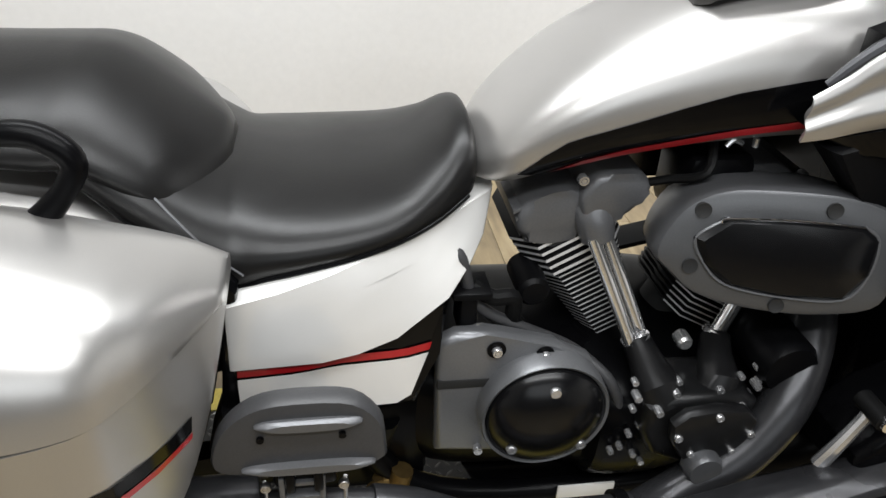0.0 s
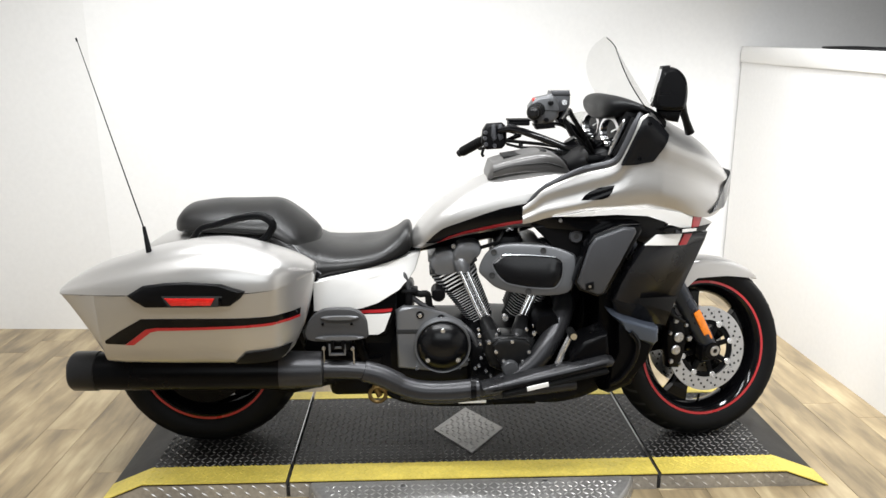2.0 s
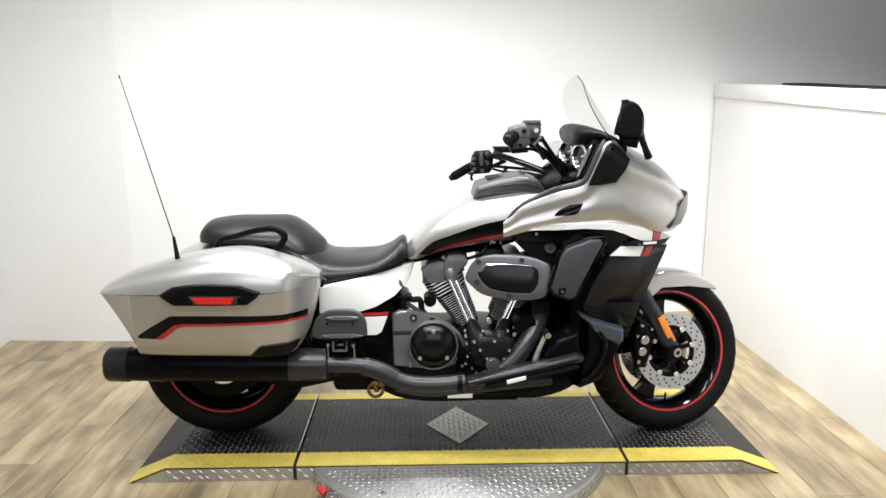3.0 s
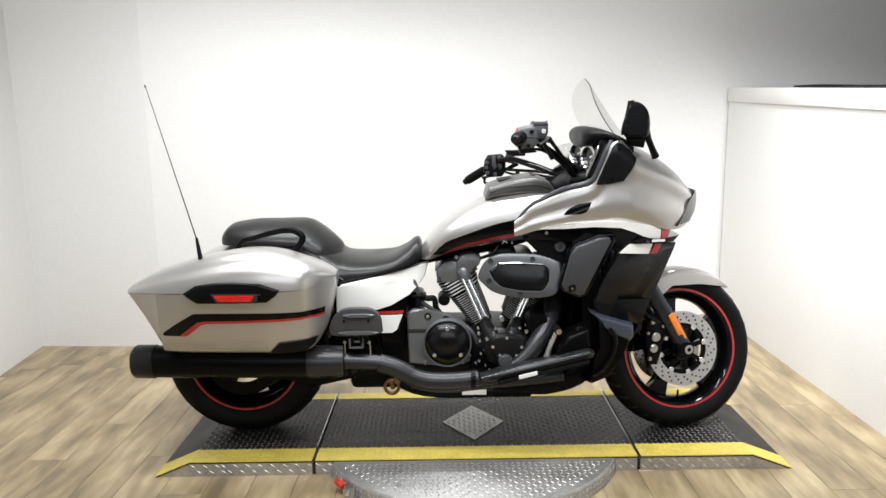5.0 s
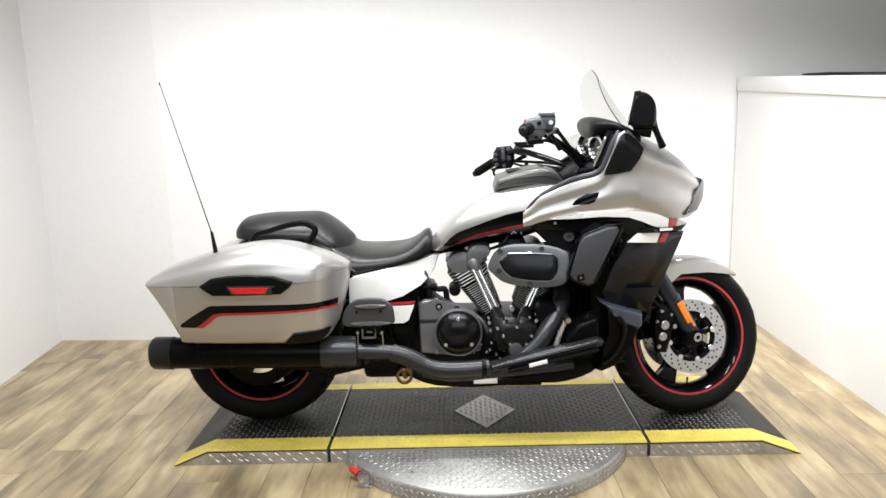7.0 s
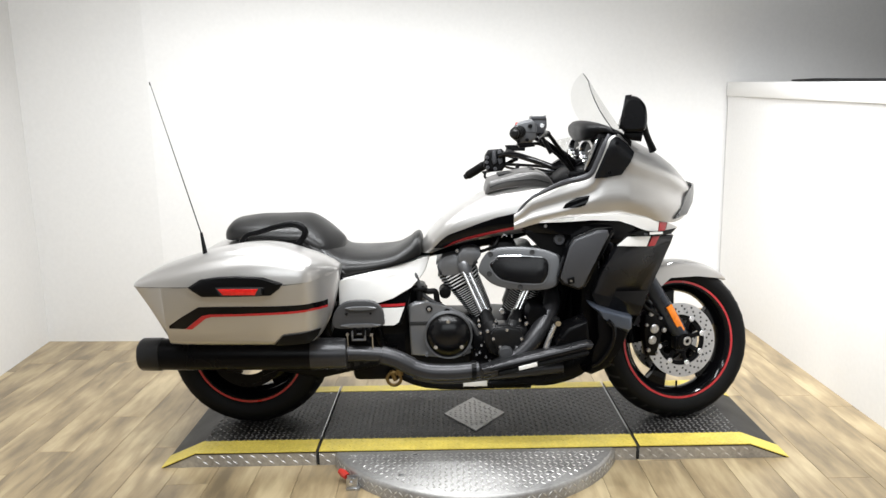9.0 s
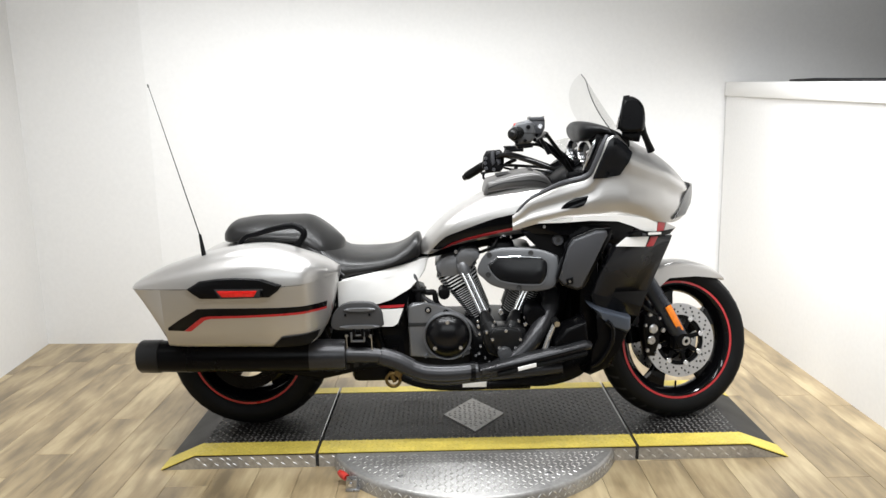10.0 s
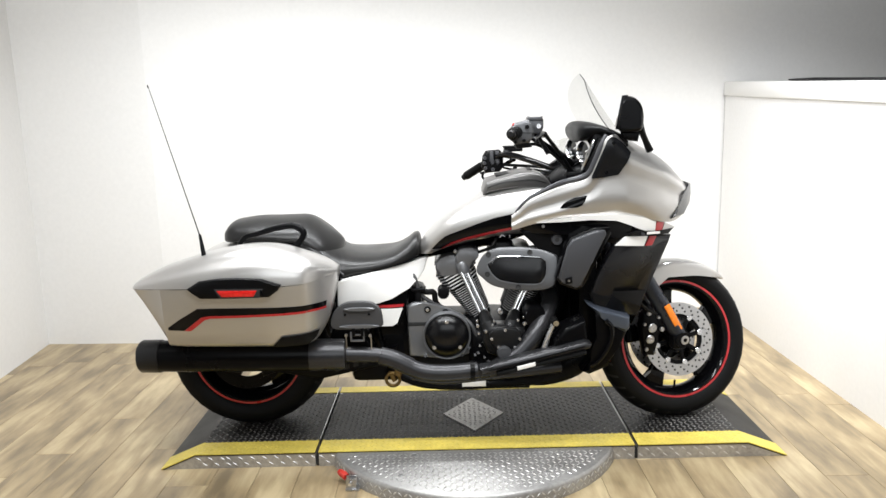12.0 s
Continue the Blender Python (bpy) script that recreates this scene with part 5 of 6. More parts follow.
def clutch_side():
    """Switch cluster, clutch reservoir, lever and cables on the far end of the bar."""
    grip((0.884, 0.470, 0.974), (0.968, 0.395, 1.032))
    h = part("switch_housing", slab([(0.952, 1.020), (0.958, 1.068), (0.972, 1.090), (1.030, 1.094), (1.046, 1.078), (1.046, 1.020), (1.030, 1.000), (0.972, 0.996)], 0.352, 0.412, 0.012, 3), PLASTIC, bar, "black switch cluster")
    for x in (0.988, 1.012):
        part("switch_ridge", slab([(x, 1.088), (x + 0.013, 1.090), (x + 0.019, 1.040), (x + 0.006, 1.030), (x - 0.002, 1.050)], 0.342, 0.356, 0.004), GREY, h)
    for x, z in ((0.966, 1.060), (0.964, 1.040), (0.968, 1.018), (1.000, 1.012)):
        part("switch_button", lathe([(0.0001, 0.340), (0.006, 0.340), (0.0075, 0.344), (0.0075, 0.355), (0.0001, 0.355)], 12, (x, 0, z)), GREY, h)
    part("fluid_reservoir", merge(box((1.048, 0.33, 1.086), (1.126, 0.385, 1.102), 0.004), box((1.044, 0.325, 1.102), (1.130, 0.39, 1.110), 0.003)), PLASTIC, bar, "flat black clutch reservoir")
    part("clutch_perch", tube([(1.050, 0.34, 1.080), (1.075, 0.32, 1.070)], (0.020, 0.016), 12, smooth=False), PLASTIC, bar)
    part("lever", tube([(1.090, 0.33, 1.054), (1.060, 0.36, 1.036), (1.010, 0.42, 1.006), (0.955, 0.49, 0.985)], (0.010, 0.008, 0.007, 0.006), 10), GLOSS, bar, "gloss black clutch lever")
    part("lever_drop", tube([(0.960, 0.36, 1.000), (0.955, 0.358, 0.980), (0.962, 0.357, 0.972)], (0.006, 0.005, 0.006), 8), PLASTIC, bar)
    part("control_cable", tube([(1.046, 0.35, 1.030), (1.110, 0.28, 1.030), (1.180, 0.18, 1.030), (1.25, 0.09, 1.02), (1.31, 0.06, 0.97)], 0.0062, 8), RUBBER, bar)
    part("control_cable", tube([(1.046, 0.35, 1.018), (1.090, 0.29, 1.012), (1.160, 0.20, 1.018), (1.24, 0.10, 1.00), (1.30, 0.07, 0.95)], 0.0050, 8), RUBBER, bar)
    part("cable_tie", tube([(1.088, 0.300, 1.020), (1.092, 0.297, 1.020)], 0.013, 10, smooth=False), RUBBER, bar)


throttle_side()
clutch_side()
part("yoke_cover", loft([(1.19, 0, 0.985, 0.06, 0.02, 0.04, 3), (1.23, 0, 1.00, 0.11, 0.035, 0.06, 3), (1.29, 0, 1.02, 0.13, 0.04, 0.08, 3), (1.33, 0, 1.03, 0.13, 0.03, 0.08, 3)], 24), PLASTIC, bar, "black cover over the steering head")


# -- engine --
engine = part("crankcase", loft([(0.60, 0, 0.40, 0.13, 0.10, 0.12, 3.2), (0.68, 0, 0.40, 0.155, 0.09, 0.14, 3.4), (0.85, 0, 0.40, 0.162, 0.085, 0.15, 3.4), (0.89, 0, 0.40, 0.198, 0.085, 0.15, 3.4), (1.00, 0, 0.40, 0.195, 0.08, 0.15, 3.4), (1.10, 0, 0.41, 0.16, 0.07, 0.14, 3.2), (1.17, 0, 0.42, 0.10, 0.05, 0.10, 3.0)], 32), MATTE, bike, "satin black crankcase")
part("oil_pan", slab([(0.70, 0.27), (1.12, 0.27), (1.10, 0.205), (0.80, 0.205), (0.72, 0.23)], -0.13, 0.13, 0.012), MATTE, engine)
cover = part("primary_cover", slab([(0.634, 0.560), (0.658, 0.574), (0.696, 0.572), (0.722, 0.566), (0.794, 0.545), (0.842, 0.523), (0.870, 0.480), (0.874, 0.375), (0.800, 0.350), (0.640, 0.368)], -0.262, -0.236, 0.010, 3), CASTING, engine, "grey satin primary cover")
cover.matrix_basis = Matrix.Translation((0.006, 0.088, -0.006))
part("cover_groove", slab([(0.638, 0.500), (0.715, 0.500), (0.708, 0.485), (0.638, 0.485)], -0.2635, -0.255, 0.002), DARKGAP, cover)
part("clutch_ring", lathe([(0.0830, -0.291), (0.0865, -0.293), (0.0885, -0.288), (0.0890, -0.255), (0.060, -0.255), (0.060, -0.285), (0.0825, -0.285)], 64, (0.782, 0, 0.452)), CASTING, cover, "light grey ring round the clutch cover")
clutch = part("clutch_cover", lathe([(0.0001, -0.324), (0.022, -0.3225), (0.042, -0.318), (0.058, -0.311), (0.070, -0.303), (0.078, -0.296), (0.0812, -0.290), (0.0812, -0.26), (0.0001, -0.26)], 64, (0.782, 0, 0.452)), SATINBLACK, cover, "satin black round clutch cover")


def bolts(places, r, h, mat, parent, name="bolt"):
    first = None
    for x, y, z in places:
        m = Matrix.Translation((x, y, z))
        if first is None:
            first = part(name, bolt_mesh(r, h), mat, parent)
            first.matrix_basis = m
        else:
            again(first, m, name)


bolts([(0.782 + 0.060 * math.cos(a), -0.308, 0.452 + 0.060 * math.sin(a)) for a in (1.57, 3.80, 5.62)], 0.0075, 0.006, BOLT, clutch, "cover_bolt")
bolts([(0.712, -0.262, 0.548), (0.778, -0.262, 0.536), (0.842, -0.262, 0.500), (0.862, -0.262, 0.40), (0.70, -0.262, 0.372), (0.836, -0.262, 0.372)], 0.0068, 0.010, BOLT, cover, "cover_bolt")
for bx, bz in ((0.712, 0.548), (0.778, 0.536)):
    part("bolt_boss", tube([(bx, -0.255, bz), (bx, -0.265, bz + 0.0)], 0.0125, 16, smooth=False), MATTE, cover)
part("breather_hose", tube([(0.655, -0.12, 0.672), (0.672, -0.133, 0.655), (0.688, -0.135, 0.600), (0.714, -0.135, 0.571), (0.760, -0.135, 0.545), (0.822, -0.138, 0.515), (0.852, -0.160, 0.502), (0.880, -0.180, 0.478), (0.898, -0.186, 0.432), (0.888, -0.186, 0.380), (0.889, -0.180, 0.345)], 0.0080, 12), PAD, engine, "black rubber breather hose")
part("starter_motor", lathe([(0.0001, -0.120), (0.017, -0.119), (0.022, -0.113), (0.023, -0.05), (0.0001, -0.05)], 24, (0.778, 0, 0.586)), PLASTIC, engine, "small round black motor behind the primary cover")

cams = part("cam_cover", slab([(0.918, 0.470), (0.945, 0.488), (1.050, 0.486), (1.075, 0.470), (1.070, 0.440), (1.035, 0.385), (0.985, 0.362), (0.935, 0.385), (0.916, 0.430)], -0.232, -0.14, 0.014, 3), COATED, engine, "satin black cam chest cover")
part("cam_plate", slab([(0.940, 0.468), (0.958, 0.486), (0.998, 0.492), (1.040, 0.486), (1.058, 0.468), (1.055, 0.440), (1.036, 0.404), (0.998, 0.392), (0.964, 0.405), (0.943, 0.440)], -0.262, -0.24, 0.008, 2), COATED, cams, "satin black raised plate")
part("cam_plug", lathe([(0.0001, -0.280), (0.022, -0.279), (0.026, -0.272), (0.026, -0.255), (0.0001, -0.255)], 24, (0.993, 0, 0.398)), AIRGREY, cams, "round grey plug")
bolts([(0.949, -0.260, 0.450), (1.050, -0.260, 0.448), (0.973, -0.260, 0.419), (1.032, -0.260, 0.417), (0.998, -0.260, 0.482)], 0.0056, 0.006, BOLT, cams, "cover_bolt")
bolts([(0.899, -0.205, 0.504), (0.961, -0.205, 0.500), (1.049, -0.205, 0.502), (0.921, -0.205, 0.424), (0.908, -0.205, 0.409), (0.902, -0.20, 0.380), (0.890, -0.20, 0.372), (0.925, -0.2, 0.362), (0.905, -0.205, 0.456), (1.068, -0.205, 0.470), (1.076, -0.205, 0.492), (1.072, -0.2, 0.512), (0.940, -0.20, 0.345)], 0.0046, 0.010, BOLT, engine, "case_bolt")
part("oil_filter", lathe([(0.0001, -0.225), (0.036, -0.222), (0.042, -0.21), (0.042, -0.10), (0.0001, -0.10)], 28, (1.112, 0, 0.515)), MATTE, engine, "black oil filter can")


def fin_ring(w, d):
    """Outline of a cooling fin: flat front, cut corners."""
    return [(-0.62 * w, -d), (0.62 * w, -d), (w, -0.62 * d), (w, 0.62 * d), (0.62 * w, d), (-0.62 * w, d), (-w, 0.62 * d), (-w, -0.62 * d)]


def fin_mesh(w, d, h):
    ring = fin_ring(w, d)
    e = 0.0012
    return rings_to_bm([[(x * (1 - e / w), y * (1 - e / d), -h) for x, y in ring], [(x, y, -h + 0.0006) for x, y in ring], [(x, y, h - 0.0006) for x, y in ring], [(x * (1 - e / w), y * (1 - e / d), h) for x, y in ring]])


def cylinder(base, top, name):
    """A finned cylinder leaning from base to top: narrow barrel fins below, wide head fins above."""
    base, top = Vector(base), Vector(top)
    d = (top - base).normalized()
    turn = Matrix.Translation(base) @ Vector((0, 0, 1)).rotation_difference(d).to_matrix().to_4x4()
    length = (top - base).length
    barrel = part(name, tube([(0, 0, 0), (0, 0, length * 0.6), (0, 0, length)], (0.036, 0.046, 0.060), 24, smooth=False), DARKGAP, engine, "black finned cylinder")
    barrel.matrix_basis = turn
    rows = [(0.030 + 0.0088 * k, 0.042 + 0.0013 * k, 0.082, 0.0019) for k in range(15)]
    rows += [(0.170 + 0.0125 * k, 0.068 + 0.001 * k, 0.092, 0.0029) for k in range(6)]
    for z, w, depth, h in rows:
        fin = part("cooling_fin", fin_mesh(w, depth, h), FIN, barrel, "black cooling fin with a bright machined edge")
        fin.matrix_basis = Matrix.Translation((0, 0, z))
        fin.data.materials.append(ALU)
        for face in fin.data.polygons:
            face.material_index = 1 if abs(face.normal.z) < 0.3 and face.normal.y < -0.3 else 0
    return barrel


back = cylinder((0.930, 0.0, 0.470), (0.806, 0.0, 0.690), "rear_cylinder")
fore = cylinder((1.026, 0.0, 0.470), (1.142, 0.0, 0.690), "front_cylinder")


def rocker_cover(dx, flip):
    """A cast cover of three swelling shapes with a round cup over the pushrod tubes."""
    def at(points):
        return [(dx + flip * x, z - 0.007) for x, z in points]

    block = slab(at([(0.752, 0.674), (0.753, 0.700), (0.768, 0.719), (0.800, 0.732), (0.842, 0.730), (0.858, 0.694), (0.842, 0.668), (0.800, 0.656), (0.768, 0.660)]), -0.094, 0.09, 0.014, 3, 3)
    wing = slab(at([(0.826, 0.726), (0.842, 0.756), (0.870, 0.762), (0.900, 0.759), (0.916, 0.744), (0.910, 0.728), (0.893, 0.704), (0.860, 0.690), (0.836, 0.692)]), -0.108, 0.09, 0.014, 3, 3)
    rock = part("rocker_cover", merge(block, wing), LIGHTGREY, engine, "grey cast rocker cover", 50)
    axis = [Vector((dx + flip * x, y, z)) for x, y, z in ((0.843, -0.070, 0.712), (0.847, -0.080, 0.700), (0.853, -0.091, 0.682), (0.860, -0.098, 0.656))]
    part("pushrod_cup", tube(axis, (0.016, 0.026, 0.027, 0.022), 24, 3), LIGHTGREY, rock, "round grey cup over the pushrod tubes")
    part("cover_step", slab(at([(0.762, 0.664), (0.800, 0.654), (0.846, 0.668), (0.866, 0.690), (0.900, 0.708), (0.904, 0.700), (0.868, 0.681), (0.850, 0.660), (0.802, 0.646), (0.764, 0.656)]), -0.090, 0.085, 0.004), GREY, rock)
    for k in range(4):
        part("cover_rib", slab(at([(0.746 + 0.004 * k, 0.700 - 0.011 * k), (0.760, 0.708 - 0.011 * k), (0.760, 0.703 - 0.011 * k), (0.746 + 0.004 * k, 0.695 - 0.011 * k)]), -0.085, 0.08, 0.001), LIGHTGREY, rock)
    for bx, bz in ((0.826, 0.744), (0.905, 0.722)):
        b = part("rocker_bolt", bolt_mesh(0.0072, 0.010), BOLT, rock)
        b.matrix_basis = Matrix.Translation((dx + flip * bx, -0.094, bz))
    return rock


rocker_cover(0.0, 1)
rocker_cover(1.950, -1)


def pushrod(low, high):
    """A pair of bright tubes side by side between the tappet block and the head."""
    low, high = Vector(low), Vector(high)
    d = high - low
    side = Vector((0.0088, 0.006, 0.003))
    rod = part("pushrod_tube", merge(tube([low - side, high - side], 0.0092, 16, smooth=False), tube([low + side, high + side], 0.0092, 16, smooth=False)), POLISHED, engine, "chrome pushrod tubes")
    part("tube_collar", tube([low + d * 0.005, low + d * 0.05, low + d * 0.06], (0.0205, 0.0205, 0.017), 20, 1, smooth=False), POLISHED, rod)
    part("tappet_block", tube([low - d * 0.30 - Vector((0, 0.05, 0)), low - d * 0.20 - Vector((0, 0.05, 0)), low - d * 0.10 - Vector((0, 0.02, 0)), low + d * 0.01], (0.033, 0.031, 0.024, 0.020), 20, 1, smooth=False), COATED, rod, "dark coated tappet block")
    bolts([(low.x + dx, low.y - 0.085 + 0.5 * abs(dx), low.z - 0.030 + dz) for dx, dz in ((-0.026, 0.006), (0.027, 0.008), (0.003, -0.012))], 0.0056, 0.016, BOLT, rod, "tappet_bolt")


pushrod((0.927, -0.140, 0.512), (0.857, -0.103, 0.668))
pushrod((1.044, -0.136, 0.512), (1.116, -0.103, 0.668))
both("intake_block", box((0.955, -0.12, 0.68), (1.045, -0.02, 0.78), 0.015), MATTE, engine)
part("spark_lead", tube([(0.900, -0.095, 0.735), (0.935, -0.11, 0.748), (0.965, -0.14, 0.770), (0.985, -0.10, 0.800)], 0.006, 8), RUBBER, engine)
part("fuel_fitting", merge(tube([(0.992, -0.12, 0.796), (1.000, -0.12, 0.804), (1.012, -0.12, 0.800)], 0.0035, 8), tube([(1.030, -0.12, 0.795), (1.030, -0.12, 0.806)], 0.004, 8, smooth=False)), BOLT, engine, "bright fuel line fitting")
part("valley_plug", lathe([(0.0001, -0.162), (0.008, -0.162), (0.011, -0.158), (0.011, -0.14), (0.0001, -0.14)], 16, (0.988, 0, 0.520)), BOLT, engine, "bright round plug between the cylinders")

air = part("air_cleaner", pillow([(0.882, 0.708), (0.905, 0.762), (0.950, 0.790), (1.02, 0.796), (1.10, 0.793), (1.160, 0.775), (1.180, 0.755), (1.178, 0.690), (1.160, 0.650), (1.08, 0.636), (1.00, 0.640), (0.940, 0.654), (0.905, 0.680)], [(0.92, -0.20), (0.98, -0.23), (1.0, -0.262), (1.0, -0.288), (0.985, -0.303), (0.965, -0.309), (0.90, -0.312), (0.6, -0.313)], 4), AIRGREY, bike, "grey satin air cleaner cover")
air.matrix_basis = Matrix.Translation((1.032, -0.212, 0.690)) @ Matrix.Rotation(radians(-12), 4, "Z") @ Matrix.Rotation(radians(-10), 4, "X") @ Matrix.Translation((-1.020, 0.314, -0.710))
part("air_cleaner_inlay", pillow([(0.930, 0.730), (0.960, 0.756), (1.04, 0.760), (1.118, 0.757), (1.136, 0.742), (1.136, 0.700), (1.115, 0.668), (1.04, 0.666), (0.975, 0.676), (0.945, 0.700)], [(1.06, -0.300), (1.05, -0.314), (1.0, -0.318), (0.95, -0.322), (0.6, -0.325)], 0), SATINBLACK, air, "gloss black centre panel")
part("inlay_edge", tube([(0.953, -0.3175, 0.752), (0.962, -0.318, 0.758), (1.04, -0.320, 0.762), (1.118, -0.318, 0.759)], (0.0006, 0.0016, 0.0016, 0.001), 8), CHROME, air, "bright edge line")
part("inlay_rim", tube([(0.962, -0.314, 0.758), (0.928, -0.314, 0.731), (0.942, -0.314, 0.699), (0.973, -0.314, 0.673), (1.04, -0.314, 0.662), (1.116, -0.314, 0.664), (1.139, -0.314, 0.699), (1.139, -0.314, 0.743), (1.118, -0.314, 0.759)], 0.0022, 6), LIGHTGREY, air, "thin raised rim")
for x, z in ((0.930, 0.765), (1.080, 0.776), (0.927, 0.694), (1.040, 0.650)):
    part("cover_socket", lathe([(0.0001, -0.314), (0.006, -0.314), (0.0095, -0.3155), (0.0095, -0.300), (0.0001, -0.300)], 16, (x, 0, z)), DARKGAP, air, "dark socket bolt")
part("intake_snorkel", slab([(1.150, 0.765), (1.205, 0.755), (1.205, 0.705), (1.150, 0.680)], -0.285, -0.18, 0.02, 3), PLASTIC, air)

# -- exhaust --
pipe = part("front_header", tube([(1.140, -0.01, 0.620), (1.172, -0.07, 0.590), (1.175, -0.145, 0.550), (1.125, -0.220, 0.475), (1.06, -0.250, 0.400), (0.97, -0.262, 0.345), (0.91, -0.280, 0.336), (0.88, -0.292, 0.344)], (0.034, 0.034, 0.034, 0.034, 0.033, 0.030, 0.027, 0.027), 18), PIPE, bike, "satin black header pipe")
part("mid_pipe", tube([(0.895, -0.292, 0.344), (0.80, -0.295, 0.338), (0.715, -0.296, 0.342), (0.655, -0.297, 0.362), (0.60, -0.298, 0.392), (0.54, -0.300, 0.412), (0.40, -0.302, 0.420)], (0.031, 0.031, 0.031, 0.030, 0.028, 0.026, 0.030), 20), PIPE, pipe, "satin black mid pipe")
part("under_pipe", tube([(1.20, -0.25, 0.335), (1.05, -0.265, 0.325), (0.90, -0.27, 0.315), (0.76, -0.27, 0.305), (0.66, -0.27, 0.325)], 0.020, 14), PIPE, pipe)
part("pipe_clamp", tube([(0.868, -0.292, 0.344), (0.885, -0.292, 0.344)], 0.035, 20, smooth=False), MATTE, pipe)
shield = part("heat_shield", slab([(0.900, 0.372), (1.05, 0.408), (1.270, 0.462), (1.292, 0.452), (1.286, 0.436), (1.05, 0.383), (0.905, 0.350)], -0.362, -0.300, 0.016, 3), PIPE, pipe, "satin black heat shield")
part("shield_rib", slab([(0.93, 0.369), (1.05, 0.397), (1.265, 0.449), (1.268, 0.444), (1.05, 0.391), (0.93, 0.363)], -0.365, -0.355, 0.002), PLASTIC, shield)
muffler = part("muffler", tube([(0.405, -0.310, 0.424), (0.360, -0.312, 0.424), (0.30, -0.316, 0.425), (0.12, -0.324, 0.430), (-0.12, -0.330, 0.436), (-0.262, -0.333, 0.440), (-0.282, -0.333, 0.440)], (0.050, 0.053, 0.055, 0.056, 0.056, 0.054, 0.046), 28, 4), MATTE, pipe, "satin black muffler")
part("muffler_cap", tube([(-0.215, -0.332, 0.4385), (-0.218, -0.332, 0.4385), (-0.282, -0.333, 0.440), (-0.290, -0.333, 0.440)], (0.0555, 0.0580, 0.0575, 0.052), 28, 1, smooth=False), COATED, muffler, "satin black muffler end cap")
part("muffler_mouth", tube([(-0.286, -0.333, 0.440), (-0.293, -0.333, 0.440)], 0.040, 24, smooth=False), DARKGAP, muffler)
part("muffler_collar", tube([(0.300, -0.3155, 0.4245), (0.306, -0.3150, 0.4245), (0.418, -0.308, 0.422), (0.424, -0.3075, 0.422), (0.428, -0.307, 0.422)], (0.0555, 0.0568, 0.0540, 0.0520, 0.030), 28, 1, smooth=False), PIPE, muffler, "satin black collar section")
part("pipe_sleeve", tube([(0.548, -0.300, 0.410), (0.552, -0.300, 0.409), (0.60, -0.298, 0.393), (0.655, -0.297, 0.363)], (0.029, 0.032, 0.0325, 0.0325), 24, 3), PIPE, pipe, "satin black sleeve over the mid pipe")

# -- foot rests and pedals --
board = part("passenger_board", pillow([(0.396, 0.540), (0.400, 0.575), (0.418, 0.604), (0.450, 0.624), (0.50, 0.628), (0.545, 0.622), (0.572, 0.595), (0.578, 0.560), (0.572, 0.536), (0.50, 0.528), (0.425, 0.528)], [(0.97, -0.325), (1.0, -0.330), (1.0, -0.345), (0.97, -0.350), (0.8, -0.352)], 3), PAD, bike, "folded up black rubber passenger footboard")
board.matrix_basis = Matrix.Translation((-0.014, 0.024, -0.012))
for z, half, mid in ((0.603, 0.056, 0.498), (0.541, 0.072, 0.496)):
    part("board_rib", pillow([(mid - half, z), (mid - half * 0.6, z + 0.006), (mid + half * 0.6, z + 0.006), (mid + half, z), (mid + half * 0.6, z - 0.006), (mid - half * 0.6, z - 0.006)], [(1.0, -0.346), (0.97, -0.357), (0.8, -0.361)], 3), LIGHTGREY, board, "raised grey rib")
for x in (0.448, 0.532):
    part("board_screw", lathe([(0.0001, -0.356), (0.004, -0.356), (0.004, -0.345), (0.0001, -0.345)], 10, (x, 0, 0.584 if x < 0.5 else 0.584)), MATTE, board)
hinge = part("board_hinge", merge(box((0.455, -0.345, 0.498), (0.525, -0.24, 0.528), 0.006), box((0.470, -0.36, 0.505), (0.480, -0.33, 0.535), 0.003), box((0.500, -0.36, 0.505), (0.510, -0.33, 0.535), 0.003)), MATTE, bike, "black footboard hinge")
hinge.matrix_basis = Matrix.Translation((-0.014, 0.024, -0.012))
bolts([(0.448, -0.348, 0.508), (0.532, -0.348, 0.505)], 0.006, 0.006, STEEL, hinge, "hinge_bolt")
part("hinge_spring", tube([(0.446, -0.340, 0.505), (0.446, -0.336, 0.455), (0.447, -0.331, 0.418)], 0.0024, 8, 3), STEEL, hinge, "thin steel wire bracket")
part("hinge_spring", tube([(0.534, -0.340, 0.505), (0.534, -0.336, 0.455), (0.534, -0.329, 0.430)], 0.0024, 8, 3), STEEL, hinge, "thin steel wire bracket")
part("hinge_plate", merge(box((0.462, -0.352, 0.484), (0.468, -0.338, 0.520), 0.001), box((0.506, -0.352, 0.484), (0.512, -0.338, 0.520), 0.001), box((0.468, -0.352, 0.484), (0.506, -0.338, 0.490), 0.001), box((0.468, -0.350, 0.505), (0.506, -0.340, 0.511), 0.001)), LIGHTGREY, hinge, "grey square hinge plate")
both("rider_board", slab([(0.96, 0.360), (1.268, 0.431), (1.274, 0.424), (1.268, 0.417), (0.96, 0.346)], -0.372, -0.30, 0.006), RUBBER, bike, "black rubber rider footboard")
part("board_bracket", slab([(1.165, 0.452), (1.205, 0.500), (1.275, 0.528), (1.285, 0.450), (1.240, 0.420), (1.165, 0.405)], -0.325, -0.21, 0.012, 3), MATTE, bike)
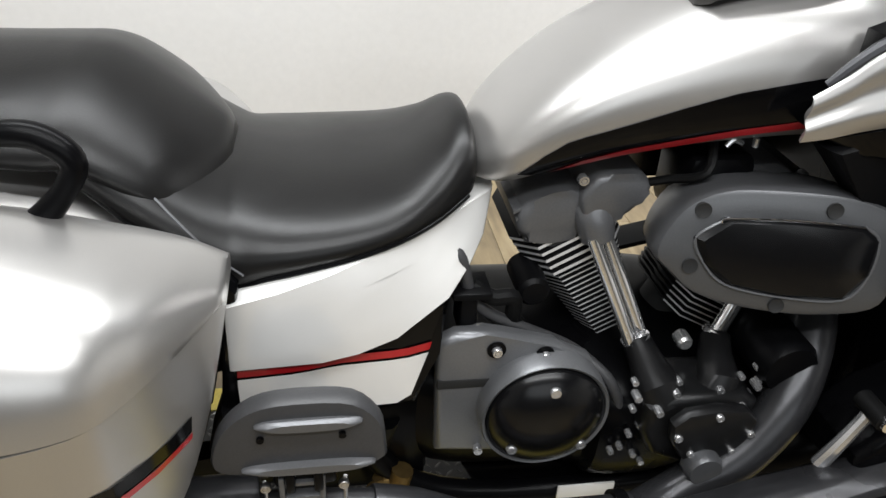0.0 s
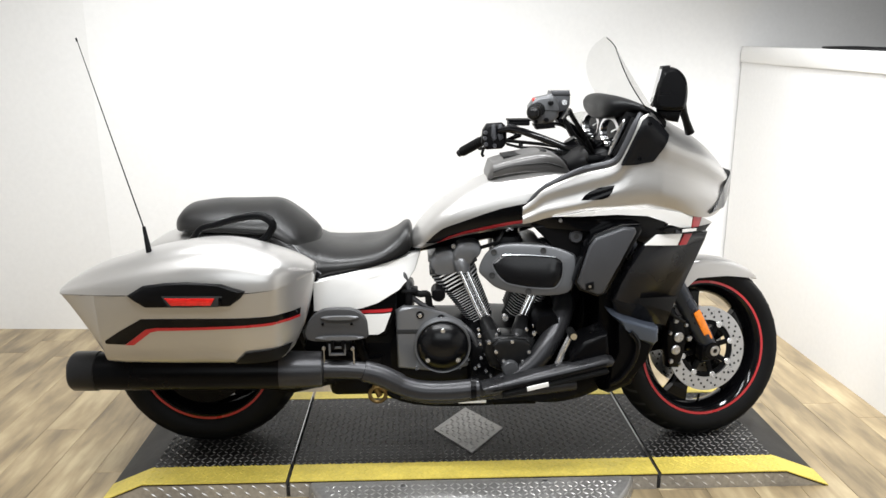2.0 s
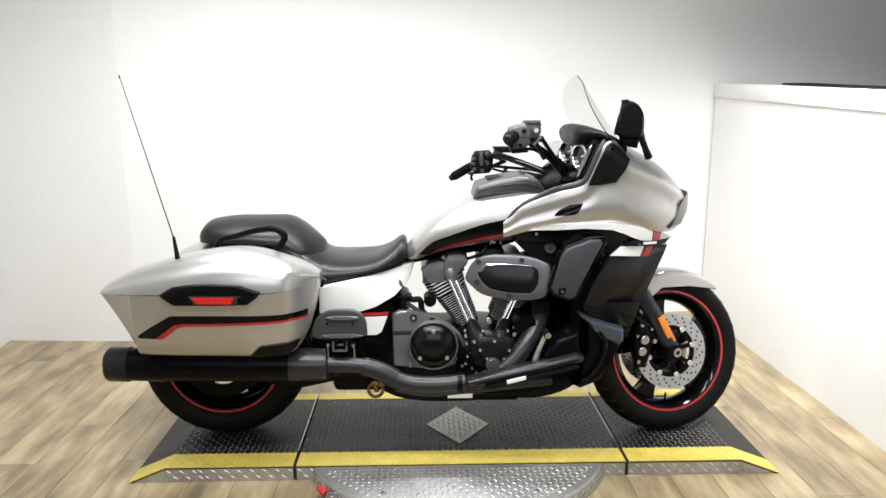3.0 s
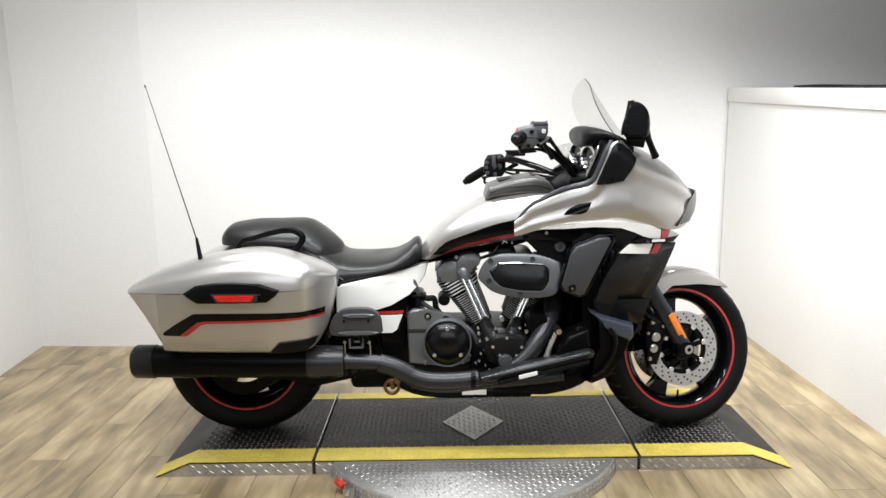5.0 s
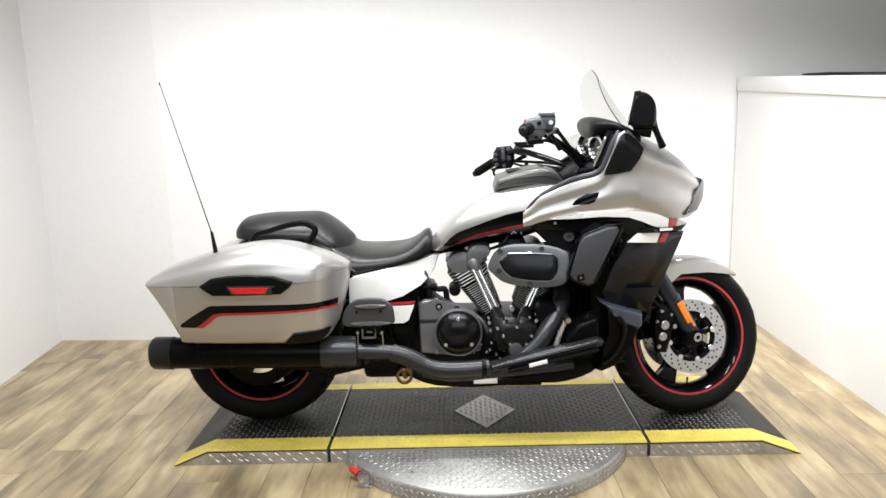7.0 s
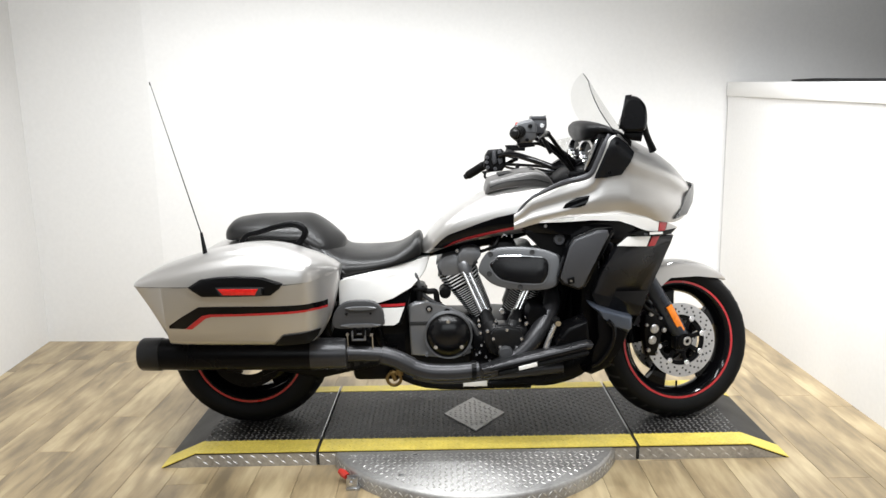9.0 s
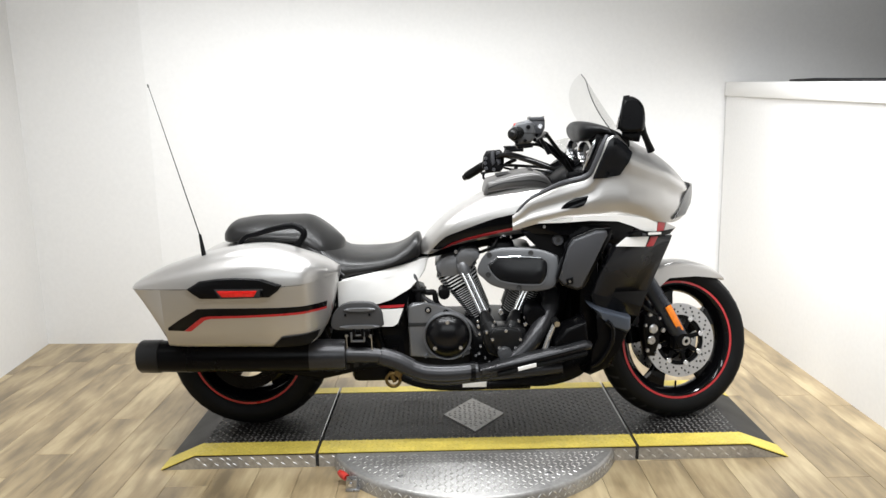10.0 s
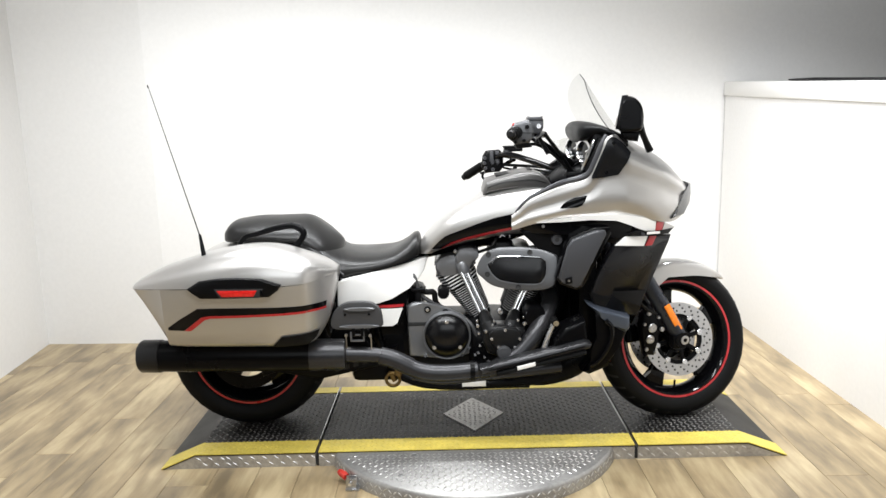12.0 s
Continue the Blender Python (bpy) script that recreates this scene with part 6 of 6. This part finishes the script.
pedal = part("brake_pedal", tube([(1.130, -0.345, 0.428), (1.142, -0.350, 0.470), (1.158, -0.350, 0.508), (1.168, -0.348, 0.530)], (0.011, 0.009, 0.008, 0.009), 10), BOLT, bike, "polished brake pedal arm")
pedal.matrix_basis = Matrix.Translation((0.004, 0.045, -0.004))
part("pedal_pad", tube([(1.165, -0.375, 0.528), (1.165, -0.330, 0.528)], 0.013, 14, smooth=False), RUBBER, pedal)
part("pedal_end", tube([(1.166, -0.382, 0.528), (1.166, -0.372, 0.528)], 0.010, 12, smooth=False), CHROME, pedal)
part("label_plate", slab([(1.031, 0.370), (1.094, 0.385), (1.092, 0.398), (1.029, 0.383)], -0.377, -0.372, 0.001), LABELWHITE, bike, "small white label plate")
part("side_stand", tube([(0.86, 0.15, 0.25), (0.95, 0.20, 0.24), (1.10, 0.24, 0.25)], 0.012, 10), MATTE, bike)
part("frame_label", box((0.84, -0.172, 0.236), (0.93, -0.168, 0.262), 0.001), LABELWHITE, bike, "white sticker on the lower frame")
part("drain_fitting", merge(tube([(0.585 + 0.026 * math.cos(a) - 0.006, -0.16, 0.268 + 0.026 * math.sin(a)) for a in (2 * math.pi * q / 20 for q in range(21))], 0.0065, 8, 1), tube([(0.598, -0.16, 0.285), (0.604, -0.16, 0.315)], 0.016, 12, smooth=False), tube([(0.585, -0.155, 0.26), (0.570, -0.155, 0.30)], 0.010, 10, smooth=False)), BRASS, bike, "tarnished brass fitting")
part("wiring", tube([(0.69, -0.13, 0.61), (0.715, -0.14, 0.60), (0.742, -0.14, 0.598), (0.748, -0.13, 0.56), (0.76, -0.12, 0.54)], 0.011, 10), RUBBER, bike)
part("rear_brake_unit", merge(box((0.672, -0.15, 0.545), (0.695, -0.10, 0.605), 0.006), box((0.660, -0.155, 0.605), (0.712, -0.10, 0.616), 0.004)), PLASTIC, bike)
part("battery_box", box((0.45, -0.14, 0.42), (0.64, 0.14, 0.66), 0.02), PLASTIC, bike)
part("belt_guard", slab([(0.05, 0.44), (0.40, 0.50), (0.62, 0.50), (0.62, 0.42), (0.40, 0.42), (0.05, 0.38)], 0.12, 0.16, 0.006), PLASTIC, bike)
part("case_mount", slab([(0.38, 0.52), (0.46, 0.50), (0.52, 0.42), (0.44, 0.40), (0.36, 0.46)], -0.24, -0.17, 0.01), MATTE, bike)

# Added black blocks that darken see-through gaps round the engine; no known parts.
part("gearbox_block", box((0.44, 0.02, 0.27), (0.70, 0.15, 0.58), 0.02), MATTE, bike, "black filler block darkening the gap behind the engine")
part("oil_tank", box((1.06, 0.0, 0.30), (1.30, 0.14, 0.60), 0.02), MATTE, bike, "black filler block darkening the gap ahead of the engine")
part("swing_arm_pivot", box((0.42, -0.14, 0.25), (0.645, 0.0, 0.46), 0.025), MATTE, bike, "black filler block darkening the space by the swing arm")


# ---- floor planks ----
def plank_mesh(width, length):
    bm = box((-width / 2, -length / 2, -0.012), (width / 2, length / 2, 0.0))
    edges = [e for e in bm.edges if e.verts[0].co.z > -0.001 and e.verts[1].co.z > -0.001]
    bmesh.ops.bevel(bm, geom=edges, offset=0.0007, segments=1, affect="EDGES")
    return bm


rng = random.Random(5)
PW, PL = 0.152, 1.22
first = None
col = 0
x = -1.5
while x < 2.62:
    y = -3.75 + rng.uniform(-1.0, 0)
    while y < 1.95:
        if y + PL < -3.55:
            y += PL
            continue
        m = Matrix.Translation((x, y + PL / 2, 0))
        if first is None:
            first = part("plank", plank_mesh(PW - 0.0012, PL - 0.0012), WOOD, floor)
            first.matrix_basis = m
        else:
            again(first, m, "plank")
        y += PL
    x += PW
    col += 1
